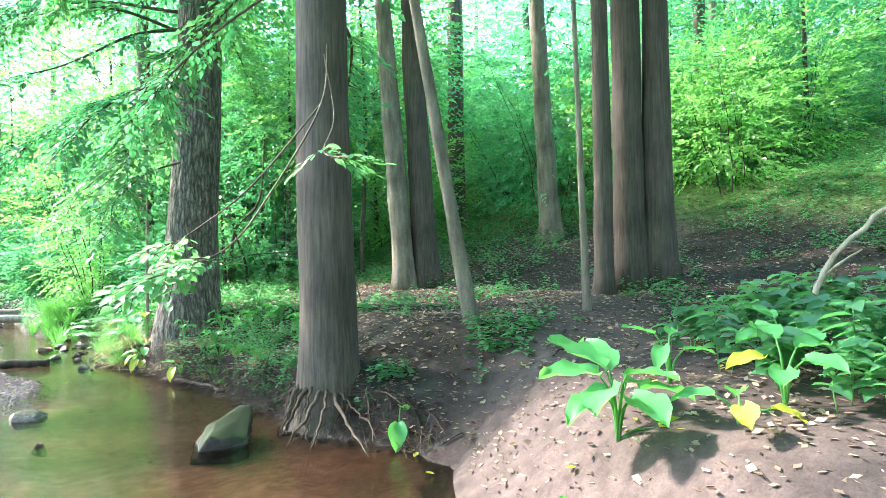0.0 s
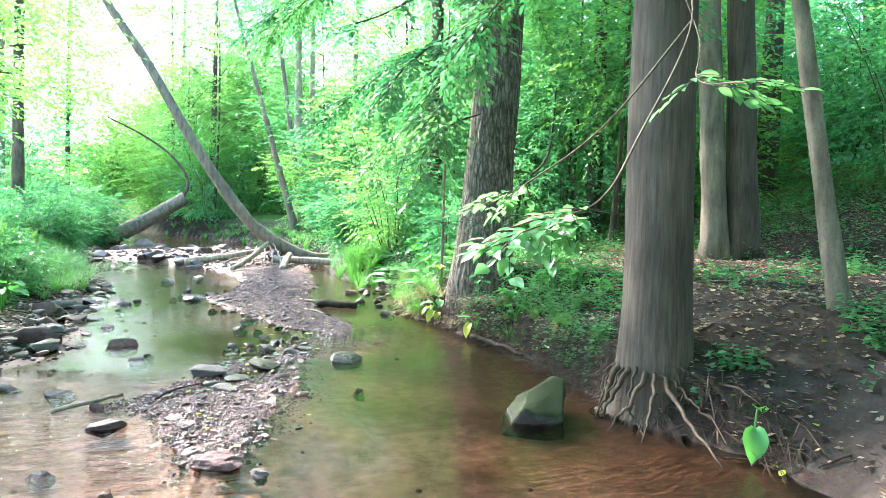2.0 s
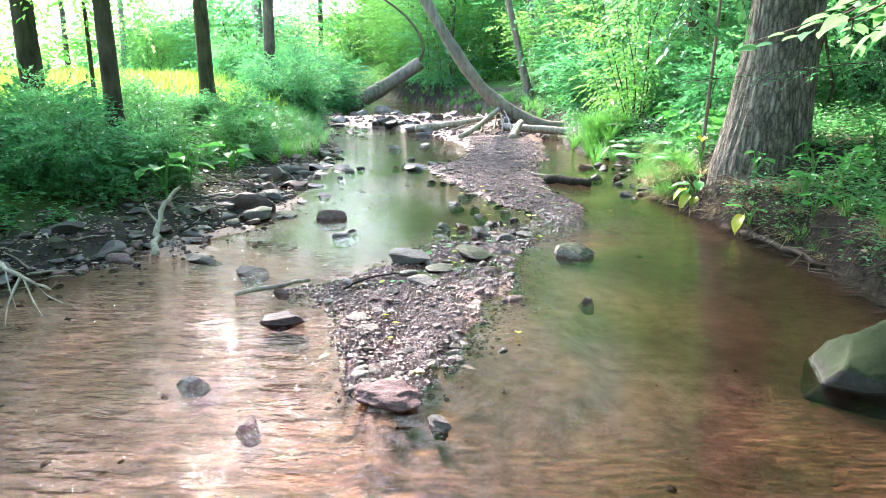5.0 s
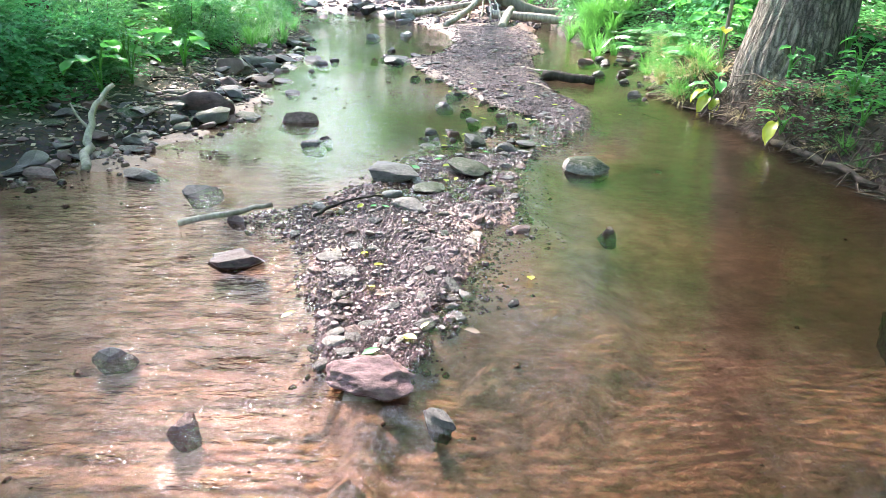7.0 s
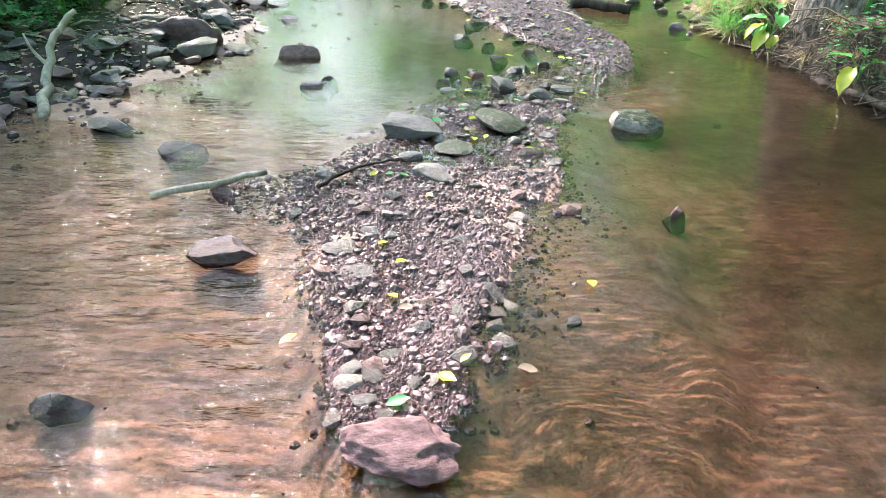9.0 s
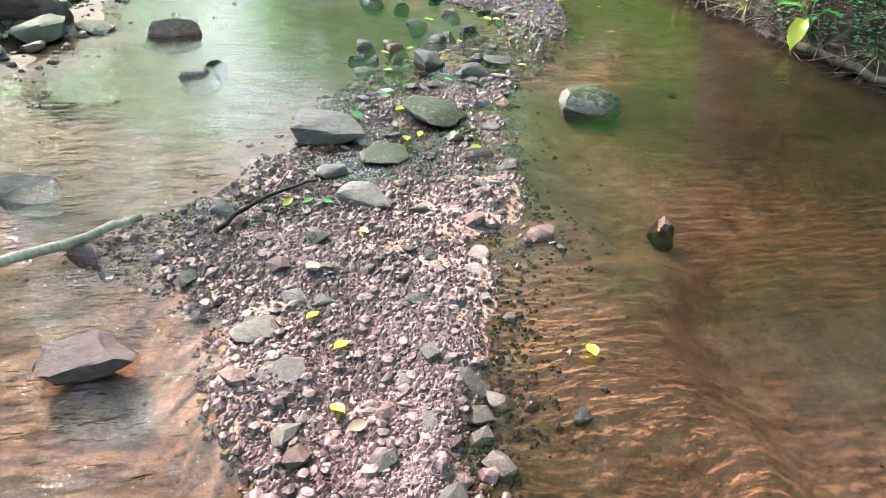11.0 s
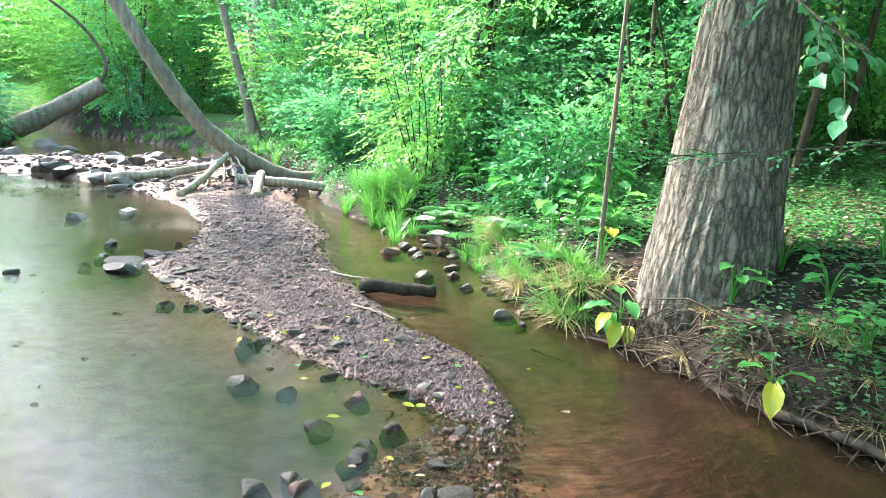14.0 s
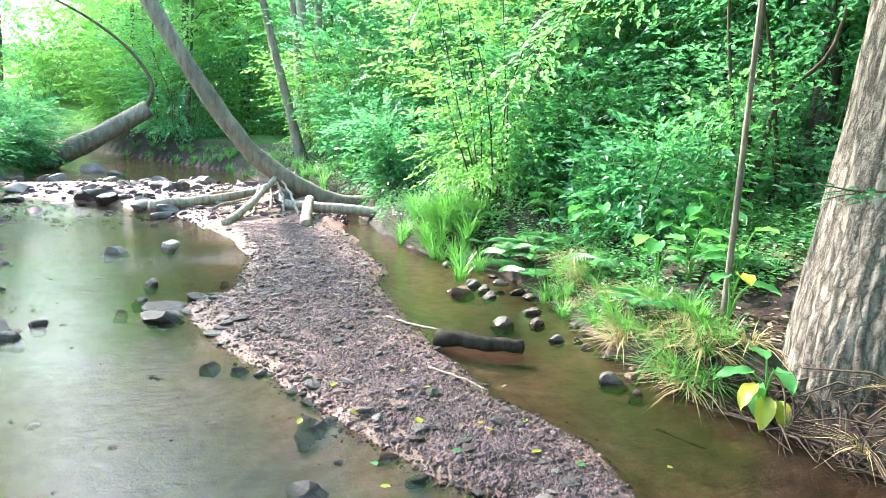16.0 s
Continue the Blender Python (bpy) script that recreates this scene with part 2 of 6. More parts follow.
def ground_material():
    """Forest soil with litter, stream sand where 'bed' is 1, sward where 'grass' is 1, trodden earth where 'path' is 1."""
    m, n, l, p = material("forest_ground")
    p.inputs["Specular IOR Level"].default_value = 0.25

    def mask(name):
        at = n.new("ShaderNodeAttribute")
        at.attribute_name = name
        return at.outputs["Fac"]
    big = noise_node(n, l, 0.9, 6, 0.6)
    mid = noise_node(n, l, 7, 7, 0.65)
    fine = noise_node(n, l, 55, 6, 0.7)
    flake = noise_node(n, l, 26, 3, 0.5, None, "ShaderNodeTexVoronoi")
    soil = ramp(n, l, mid.outputs["Fac"], [(0.3, (0.012, 0.009, 0.007)), (0.55, (0.027, 0.020, 0.017)), (0.75, (0.06, 0.045, 0.038))]).outputs[0]
    soil = mixed(n, l, 0.35, soil, flake.outputs["Color"], "OVERLAY")
    path = ramp(n, l, mid.outputs["Fac"], [(0.3, (0.036, 0.026, 0.023)), (0.7, (0.088, 0.065, 0.059))]).outputs[0]
    sand = ramp(n, l, mid.outputs["Fac"], [(0.28, (0.10, 0.056, 0.047)), (0.5, (0.19, 0.114, 0.098)), (0.75, (0.30, 0.20, 0.178))]).outputs[0]
    tint = ramp(n, l, big.outputs["Fac"], [(0.32, (0.66, 0.68, 0.46)), (0.55, (1.05, 1.0, 0.98))]).outputs[0]
    sand = mixed(n, l, 1.0, sand, tint, "MULTIPLY")
    # silt, darkened further for the deep pool and the bank mirrored in it
    silt_shade = ramp(n, l, mid.outputs["Fac"], [(0.3, (0.058, 0.033, 0.023)), (0.7, (0.150, 0.085, 0.060))]).outputs[0]
    # alga green, together with the green that the pool mirrors from foliage
    alga_reflect = ramp(n, l, mid.outputs["Fac"], [(0.3, (0.035, 0.042, 0.018)), (0.7, (0.10, 0.11, 0.05))]).outputs[0]
    sand = mixed(n, l, mask("silt_shade"), sand, silt_shade)
    sand = mixed(n, l, mask("alga_reflect"), sand, alga_reflect)
    green = ramp(n, l, mid.outputs["Fac"], [(0.3, (0.035, 0.075, 0.02)), (0.7, (0.10, 0.19, 0.045))]).outputs[0]
    c = mixed(n, l, mask("path"), soil, path)
    c = mixed(n, l, mask("grass"), c, green)
    # meadow ground lightened in colour for the sun that falls on it
    lea_lit = ramp(n, l, mid.outputs["Fac"], [(0.3, (0.22, 0.34, 0.08)), (0.7, (0.42, 0.54, 0.2))]).outputs[0]
    c = mixed(n, l, mask("meadow"), c, lea_lit)
    c = mixed(n, l, mask("bed"), c, sand)
    c = mixed(n, l, 0.55, c, fine.outputs["Fac"], "OVERLAY")
    l.new(c, p.inputs["Base Color"])
    rr = n.new("ShaderNodeMapRange")
    rr.inputs[3].default_value, rr.inputs[4].default_value = 0.95, 0.55
    l.new(mask("bed"), rr.inputs[0])
    l.new(rr.outputs[0], p.inputs["Roughness"])
    b = bumped(n, l, mid.outputs["Fac"], 0.6, 0.03, None)
    bumped(n, l, fine.outputs["Fac"], 0.7, 0.008, p, b)
    return m


def water_material():
    """Clear shallow water: a brown-green tinted see-through body under a rippled gloss."""
    m, n, l, p = material("stream_water")
    n.remove(p)
    clear = n.new("ShaderNodeBsdfTransparent")
    clear.inputs[0].default_value = (0.88, 0.76, 0.63, 1)
    gloss = n.new("ShaderNodeBsdfGlossy")
    gloss.inputs["Roughness"].default_value = 0.015
    fr = n.new("ShaderNodeFresnel")
    fr.inputs[0].default_value = 1.33
    mx = n.new("ShaderNodeMixShader")
    broad = noise_node(n, l, 1.6, 3, 0.5, (0.8, 1.4, 1))
    small = noise_node(n, l, 15, 3, 0.55, (0.55, 1.7, 1))
    where = noise_node(n, l, 0.55, 3, 0.5)
    calm = ramp(n, l, where.outputs["Fac"], [(0.40, (0.35, 0.35, 0.35)), (0.62, (1, 1, 1))]).outputs[0]
    run = n.new("ShaderNodeAttribute")
    run.attribute_name = "run"
    h = mixed(n, l, 1.0, small.outputs["Fac"], mixed(n, l, run.outputs["Fac"], mixed(n, l, 1.0, calm, (0.45, 0.45, 0.45), "MULTIPLY"), (1.2, 1.2, 1.2)), "MULTIPLY")
    wave = noise_node(n, l, 5.5, 4, 0.45, (0.7, 1.6, 1))
    swell = mixed(n, l, 1.0, wave.outputs["Fac"], run.outputs["Fac"], "MULTIPLY")
    b = bumped(n, l, broad.outputs["Fac"], 0.22, 0.03, None)
    b = bumped(n, l, swell, 1.0, 0.07, None, b)
    b = bumped(n, l, h, 1.0, 0.022, None, b)
    l.new(b, gloss.inputs["Normal"])
    l.new(b, fr.inputs["Normal"])
    l.new(fr.outputs[0], mx.inputs[0])
    l.new(clear.outputs[0], mx.inputs[1])
    l.new(gloss.outputs[0], mx.inputs[2])
    l.new(mx.outputs[0], n["Material Output"].inputs[0])
    return m


M_GROUND = ground_material()
M_WATER = water_material()

# ---- mesh helpers ----
rng = np.random.default_rng(7)


def unit(v):
    v = np.asarray(v, float)
    return v / np.maximum(np.linalg.norm(v, axis=-1, keepdims=True), 1e-9)


def value_noise(x, y, cell, seed=0):
    """Smooth noise in -1..1 on a lattice of that cell size."""
    x, y = np.asarray(x, float) / cell, np.asarray(y, float) / cell
    i, j = np.floor(x).astype(int), np.floor(y).astype(int)
    u, v = x - i, y - j
    u, v = u * u * (3 - 2 * u), v * v * (3 - 2 * v)

    def at(i, j):
        k = (i * 374761393 + j * 668265263 + seed * 2147483) & 0x7FFFFFFF
        k = ((k ^ (k >> 13)) * 1274126177) & 0x7FFFFFFF
        return ((k ^ (k >> 16)) & 0xFFFF) / 32767.5 - 1
    return (at(i, j) * (1 - u) + at(i + 1, j) * u) * (1 - v) + (at(i, j + 1) * (1 - u) + at(i + 1, j + 1) * u) * v


def mesh_of(name, verts, faces, mat, smooth=True):
    me = bpy.data.meshes.new(name)
    me.from_pydata(np.asarray(verts).tolist(), [], faces if isinstance(faces, list) else np.asarray(faces).tolist())
    me.materials.append(mat)
    if smooth:
        me.shade_smooth()
    me.update()
    return me


def piece(name, me, parent=None, m=None, label=""):
    ob = new(name, me)
    if parent:
        ob.parent = parent
    if m is not None:
        ob.matrix_basis = m
    if label:
        ob["label"] = label
    return ob


def thing(name, label, category, m=None, group="", kind="", me=None):
    ob = new(name, me)
    if me is None:
        ob.empty_display_size = 0.1
    if m is not None:
        ob.matrix_basis = m
    return tagged(ob, label, category, group, kind)


def joined(parts):
    """Several (verts, faces) as one."""
    vs, fs, k = [], [], 0
    for v, f in parts:
        vs.append(np.asarray(v, float))
        fs += [[i + k for i in face] for face in (f if isinstance(f, list) else np.asarray(f).tolist())]
        k += len(v)
    return np.concatenate(vs), fs


def smooth_path(pts, per=6):
    """Catmull-Rom through points (any columns)."""
    p = np.asarray(pts, float)
    p = np.concatenate([2 * p[:1] - p[1:2], p, 2 * p[-1:] - p[-2:-1]])
    out = []
    for k in range(1, len(p) - 2):
        for t in np.linspace(0, 1, per, endpoint=False):
            a, b, c, d = p[k - 1:k + 3]
            out.append(0.5 * (2 * b + (c - a) * t + (2 * a - 5 * b + 4 * c - d) * t * t + (3 * b - a - 3 * c + d) * t ** 3))
    return np.array(out + [p[-2]])


def tube(path, radii, sides=8, ridge=0.0, ridges=11, flare=None, seed=0, cap=True):
    """A limb along path; ridge: depth of bark furrows as a share of the radius; flare(k in 0..1, angle) widens it."""
    path, radii = np.asarray(path, float), np.asarray(radii, float)
    t = unit(np.gradient(path, axis=0))
    ref = np.array([1.0, 0.0, 0.0]) if abs(t[0][0]) < 0.8 else np.array([0.0, 1.0, 0.0])
    a = unit(ref - (t @ ref)[:, None] * t)
    b = np.cross(t, a)
    ang = np.linspace(0, 2 * np.pi, sides, endpoint=False)
    rows, n = [], len(path)
    for k in range(n):
        r = np.full(sides, radii[k])
        if ridge:
            s = np.linalg.norm(path[k] - path[0])
            w = ang * ridges / (2 * np.pi) + 0.5 * value_noise(ang * 3 + 50, np.full(sides, s * 2.2), 1, seed)
            f = np.abs(np.mod(w + value_noise(ang * ridges / 3, np.full(sides, s * 3.5), 1, seed + 5) * 0.45, 1) - 0.5) * 2
            r = r * (1 + ridge * (f - 0.5) + 0.04 * value_noise(ang * 2 + 9, np.full(sides, s * 1.5), 1, seed + 2))
        else:
            r = r * (1 + 0.10 * value_noise(ang * 1.5 + 9, np.full(sides, k * 0.6), 1, seed + 2))
        if flare is not None:
            r = r * flare(k / (n - 1), ang)
        rows.append(path[k] + np.outer(r * np.cos(ang), a[k]) + np.outer(r * np.sin(ang), b[k]))
    v = np.concatenate(rows)
    i = np.arange(sides)
    j = (i + 1) % sides
    f = np.concatenate([np.stack([k * sides + i, k * sides + j, (k + 1) * sides + j, (k + 1) * sides + i], 1) for k in range(n - 1)]).tolist()
    if cap:
        f += [list(range(sides))[::-1], list(range((n - 1) * sides, n * sides))]
    return v, f


def leaf_set(P, D, N, L, W, fine=False, droop=0.15):
    """Leaves at P along D with faces along N: a folded blade of two faces each, or six when fine."""
    P, D = np.asarray(P, float), unit(D)
    S = unit(np.cross(D, N))
    U = np.cross(S, D)
    L, W = np.broadcast_to(L, len(P))[:, None], np.broadcast_to(W, len(P))[:, None]
    if not fine:
        v = np.stack([P, P + D * L * 0.48 + S * W * 0.5 + U * L * 0.07, P + D * L - U * L * droop, P + D * L * 0.48 - S * W * 0.5 + U * L * 0.07], 1)
        k = np.arange(len(P))[:, None] * 4
        f = np.concatenate([k + [0, 1, 2], k + [0, 2, 3]])
        return v.reshape(-1, 3), f
    rows = [(0, 0), (0.22, 0.36), (0.5, 0.5), (0.78, 0.30), (1, 0)]
    vs = []
    for s, w in rows:
        mid = P + D * L * s - U * L * droop * s * s
        if w:
            vs += [mid + S * W * w + U * W * 0.16, mid, mid - S * W * w + U * W * 0.16]
        else:
            vs.append(mid)
    v = np.stack(vs, 1)
    k = np.arange(len(P))[:, None] * 11
    quads = [[1, 4, 5, 2], [2, 5, 6, 3], [4, 7, 8, 5], [5, 8, 9, 6]]
    tris = [[0, 1, 2], [0, 2, 3], [7, 10, 8], [8, 10, 9]]
    f = [row for q in quads for row in (k + q).tolist()] + [row for q in tris for row in (k + q).tolist()]
    return v.reshape(-1, 3), f


def sprays(P, D, length, leaves, size, rnd, fine=False, flat=0.35):
    """Flat sprays: leaves set alternately along twigs that start at P and run along D."""
    n = len(P)
    D = unit(D)
    up = np.array([0, 0, 1.0]) + rnd.normal(0, flat, (n, 3))
    side = unit(np.cross(D, up))
    nor = np.cross(side, D)
    pos, ax, nr = [], [], []
    for k in range(leaves):
        s = (k + 0.6) / leaves
        sg = 1 if k % 2 else -1
        spread = 0.75 * (1 - s) + 0.1
        base = P + D * (length * s)[:, None] - np.array([0, 0, 1]) * (0.18 * length * s * s)[:, None]
        d = unit(D * (1 - spread * 0.6) + side * sg * spread + rnd.normal(0, 0.18, (n, 3)))
        pos.append(base + rnd.normal(0, 0.01, (n, 3)))
        ax.append(d)
        nr.append(unit(nor + rnd.normal(0, 0.3, (n, 3))))
    P2, D2, N2 = (np.concatenate(q) for q in (pos, ax, nr))
    Ls = size * rnd.uniform(0.65, 1.25, len(P2))
    return leaf_set(P2, D2, N2, Ls, Ls * rnd.uniform(0.5, 0.66, len(P2)), fine)


def stone_mesh(name, mat, seed, flat=0.6, rough=0.22, detail=3, block=0.0, edge=24):
    """A worn stone of radius about 1, broken or rounded."""
    bm = bmesh.new()
    bmesh.ops.create_icosphere(bm, subdivisions=detail, radius=1)
    r = random.Random(seed)
    cuts = [(Vector((r.gauss(0, 1), r.gauss(0, 1), r.gauss(0, 0.8))).normalized(), r.uniform(0.5, 0.85)) for _ in range(int(6 + block * 9))]
    off = Vector((seed * 3.7, seed * 1.3, 0))
    power = 2 + 3 * block
    for v in bm.verts:
        v.co /= (abs(v.co.x) ** power + abs(v.co.y) ** power + abs(v.co.z) ** power) ** (1 / power)
        for nrm, d in cuts:
            over = v.co.dot(nrm) - d
            if over > 0:
                v.co -= nrm * over
        v.co *= 1 + rough * noise.noise(v.co * 1.3 + off) + rough * 0.35 * noise.noise(v.co * 4 + off) + rough * 0.12 * noise.noise(v.co * 11 + off)
        v.co.z *= flat
    me = bpy.data.meshes.new(name)
    bm.to_mesh(me)
    bm.free()
    me.materials.append(mat)
    if detail > 1:
        me.shade_smooth()
        me.set_sharp_from_angle(angle=radians(edge))
    return me


# ---- the lie of the land ----
Y_L = [-40, -6, 2, 5, 7.6, 8.6, 9.6, 11.6, 14, 18, 21, 24, 27, 33, 45, 70, 120]
X_L = [-9, -5, -3.6, -3.5, -3.4, -2.9, -2.45, -2.5, -2.65, -3.1, -3.8, -4.5, -5.0, -5.8, -11, -32, -80]
Y_R = [-40, -6, 0, 2, 3, 3.8, 4.3, 4.9, 5.5, 6.1, 6.7, 7.4, 8.3, 9.4, 10.5, 11.9, 12.8, 13.7, 15, 16.1, 17.2, 19, 20.7, 23, 27, 33, 45, 70, 120]
X_R = [1.0, 1.4, 1.7, 2.1, 2.5, 3.0, 3.45, 3.72, 3.5, 3.22, 3.36, 3.35, 3.36, 3.28, 3.1, 2.84, 2.9, 3.0, 3.1, 3.2, 2.7, 2.45, 2.5, 2.8, 1.4, -0.2, -6.5, -27, -74]
Y_B = [5.3, 5.7, 6.3, 7.0, 7.5, 8.0, 9.0, 9.7, 10.3, 10.75, 11.3, 11.8, 12.4, 13.3, 13.8, 14.7, 15.5, 16.3, 18.4, 20.2, 21.7, 23, 25, 27.5]
X_BL = [-0.3, -0.42, -0.58, -0.72, -1.3, -0.75, -0.4, 0.0, 0.95, 0.86, 0.5, 0.23, 0.03, -0.21, -0.36, -0.7, -0.2, 0.0, 0.1, -0.47, -0.9, -3.2, -4.2, -3.5]
X_BR = [-0.25, -0.15, 0.08, 0.2, 0.42, 0.6, 0.75, 1.2, 1.45, 1.5, 1.58, 1.42, 1.27, 1.2, 1.2, 1.32, 1.4, 1.7, 1.65, 1.7, 1.9, 2.2, 1.4, -0.5]
BAR_H = [-0.05, -0.005, 0.018, 0.022, 0.012, 0.0, -0.012, -0.03, 0.0, 0.03, 0.042, 0.05, 0.055, 0.055, 0.055, 0.05, 0.05, 0.06, 0.09, 0.10, 0.16, 0.24, 0.30, 0.10]


def water_level(y):
    return np.interp(y, [21.0, 24.5], [0.0, 0.2])


def smoothstep(v, a, b):
    t = np.clip((np.asarray(v, float) - a) / (b - a), 0, 1)
    return t * t * (3 - 2 * t)


def land(x, y):
    """Height of the ground, and how far it is stream bed, sward and path."""
    x, y = np.asarray(x, float), np.asarray(y, float)
    wob = 0.10 * value_noise(x, y, 0.9, 3) + 0.05 * value_noise(x, y, 0.3, 4)
    left = x - np.interp(y, Y_L, X_L) + wob
    right = np.interp(y, Y_R, X_R) - x + wob
    inside = np.minimum(left, right)
    lvl = water_level(y)
    # bed
    bed = lvl - 0.085 * smoothstep(inside, 0, 0.9) - 0.025 + 0.022 * value_noise(x, y, 0.6, 8)
    bl, br = np.interp(y, Y_B, X_BL), np.interp(y, Y_B, X_BR)
    half, mid = np.maximum((br - bl) / 2, 0.05), (br + bl) / 2
    k = 1 - np.abs(x - mid + wob * 1.2) / half
    ends = smoothstep(y, 4.7, 5.8) * (1 - smoothstep(y, 26, 28))
    bar = np.interp(y, Y_B, BAR_H) + 0.022 * value_noise(x, y, 0.35, 11) + 0.012 * value_noise(x, y, 0.13, 12)
    bed = bed + (bar - bed) * smoothstep(k, -0.55, 0.25) * ends
    # a thin tongue of sand beside the bar
    tongue = smoothstep(1 - ((x - 0.42 + wob) / 0.62) ** 2 - ((y - 6.95 - wob) / 1.35) ** 2 + 0.4 * value_noise(x, y, 0.3, 15), -0.5, 0.8)
    bed = np.maximum(bed, lvl - 0.16 + tongue * (0.149 + 0.018 * value_noise(x, y, 0.24, 14)))
    # left stony shelf
    shelf = smoothstep(1 - ((x + 2.7 + wob) / 0.9) ** 2 - ((y - 10.2) / 2.6) ** 2, -0.5, 0.9)
    bed = bed + (0.03 + 0.06 * value_noise(x, y, 0.45, 33) + 0.03 * value_noise(x, y, 0.17, 34) - bed) * shelf * 0.7
    # right bank: steep lip, then the wooded flat and the hill behind
    out = np.maximum(-right, 0)
    soft = 1 - smoothstep(y, 4.0, 5.6)
    lip = (0.42 * smoothstep(out, 0, 0.35)) * (1 - soft) + soft * 0.30 * smoothstep(out, 0, 1.4)
    flat = lip + 0.58 * smoothstep(out, 0.1, 1.9) + 0.22 * smoothstep(out, 1.5, 5)
    hill = 0.33 * np.maximum(x - 8.5 - 0.12 * np.maximum(y - 12, 0), 0) + 0.10 * np.maximum(y - 40, 0)
    rb = flat + 0.16 * np.exp(-((x - 3.75) ** 2 + (y - 6.15) ** 2) / 0.25) + np.minimum(hill, 26) + 0.07 * value_noise(x, y, 1.7, 20) + 0.03 * value_noise(x, y, 0.5, 21)
    # left bank
    outl = np.maximum(-left, 0)
    lb = 0.22 * smoothstep(outl, 0, 0.5) + 0.60 * smoothstep(outl, 0.3, 2.6) + 0.12 * smoothstep(outl, 2, 8) + 0.08 * value_noise(x, y, 1.3, 24) + 0.03 * value_noise(x, y, 0.4, 25)
    lb = lb + np.minimum(0.02 * np.maximum(outl - 30, 0), 3)
    z = np.where(inside > 0, bed, np.where(right <= 0, rb + lvl - 0.03, lb + lvl - 0.03))
    # the low bank that the walk starts from
    near = smoothstep(-y, -2.2, -0.6)
    z = np.maximum(z, -0.25 + near * 0.6 + 0.04 * value_noise(x, y, 0.7, 31))
    isbed = smoothstep(inside, -0.01, 0.08) * (1 - near)
    grass = np.clip(smoothstep(outl, 0.4, 1.8) + smoothstep(out, 1.0, 2.5) * smoothstep(y, 10.5, 13) + smoothstep(x, 11.5, 14), 0, 1) * (1 - smoothstep(inside, -0.1, 0.1))
    # the path runs from the ford up between the trunks
    px = np.interp(y, [-2, 2, 4, 5.2, 6.5, 9, 9.5], [2.5, 3.4, 5.0, 7.0, 10.5, 17, 60])
    path = (1 - smoothstep(np.abs(x - px), 0.9, 2.4)) * (1 - smoothstep(inside, -0.2, 0.05))
    return z, isbed, np.clip(grass, 0, 1), np.clip(path, 0, 1)


def floor_z(x, y):
    return float(land(x, y)[0])


def steps(stops):
    """Coordinates from (start, spacing) pairs; the last start ends them."""
    out = []
    for (a, d), (b, _) in zip(stops, stops[1:]):
        out += list(np.linspace(a, b, max(1, round((b - a) / d)), endpoint=False))
    return np.array(out + [stops[-1][0]])


def build_ground():
    xs = steps([(-600, 60), (-120, 8), (-40, 1.5), (-12, 0.3), (-4, 0.075), (4.4, 0.15), (9, 0.3), (16, 1.5), (50, 8), (130, 60), (600, 1)])
    ys = steps([(-400, 60), (-60, 6), (-12, 0.8), (1.5, 0.11), (16, 0.17), (28, 0.45), (45, 1.5), (80, 8), (150, 60), (800, 1)])
    X, Y = np.meshgrid(xs, ys)
    z, bed, grass, path = land(X.ravel(), Y.ravel())
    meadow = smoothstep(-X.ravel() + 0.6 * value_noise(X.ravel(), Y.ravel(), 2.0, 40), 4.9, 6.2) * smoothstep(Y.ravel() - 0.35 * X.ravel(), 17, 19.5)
    gx, gy = X.ravel(), Y.ravel()
    blur = 0.3 * value_noise(gx, gy, 0.8, 51) + 0.2 * value_noise(gx, gy, 0.25, 52)
    bright = np.maximum(np.interp(gy, Y_B, X_BR), np.interp(gy, [4, 5.5, 6.5, 8, 9, 10], [2.4, 1.8, 1.15, 0.95, 0.8, 0.5]))
    # right pool: darker bed stands in for depth and the dark bank's reflection
    silt_shade = smoothstep(gx - bright + blur, 0.15, 1.1) * smoothstep(water_level(gy) - z, 0.02, 0.07) * (1 - smoothstep(gy, 13, 16))
    silt_shade = np.maximum(silt_shade, smoothstep(np.interp(gy, Y_L, X_L) + 1.0 - gx + blur, 0.0, 0.7) * (1 - smoothstep(gy, 19, 23)))
    # left pool bed: algae plus the foliage's reflection, both as bed colour
    alga_reflect = 0.85 * smoothstep(np.interp(gy, Y_B, X_BL) - gx + blur, 0.05, 0.7) * smoothstep(gy + blur, 7.4, 9.0) * smoothstep(water_level(gy) - z, 0.015, 0.06)
    # the cut bank is bare dark soil down to the waterline
    cut = smoothstep(gx - np.interp(gy, Y_R, X_R) + 0.35, 0, 0.15) * (1 - smoothstep(gy, 12.5, 14))
    bed = bed * (1 - cut * smoothstep(z - water_level(gy), -0.05, 0.0))
    grass = grass * (1 - cut * (1 - smoothstep(gx - np.interp(gy, Y_R, X_R) + blur, 0.25, 0.6)))
    nx, ny = len(xs), len(ys)
    k = (np.arange(ny - 1)[:, None] * nx + np.arange(nx - 1)[None]).ravel()
    me = mesh_of("ground", np.stack([X.ravel(), Y.ravel(), z], 1), np.stack([k, k + 1, k + nx + 1, k + nx], 1), M_GROUND)
    for name, val in (("bed", bed), ("grass", grass), ("path", path), ("meadow", meadow), ("silt_shade", silt_shade), ("alga_reflect", alga_reflect)):
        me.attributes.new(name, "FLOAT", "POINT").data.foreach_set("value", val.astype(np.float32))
    return thing("ground", "brown forest soil sloping down to a sandy stream bed", "ground", kind="structure", me=me)


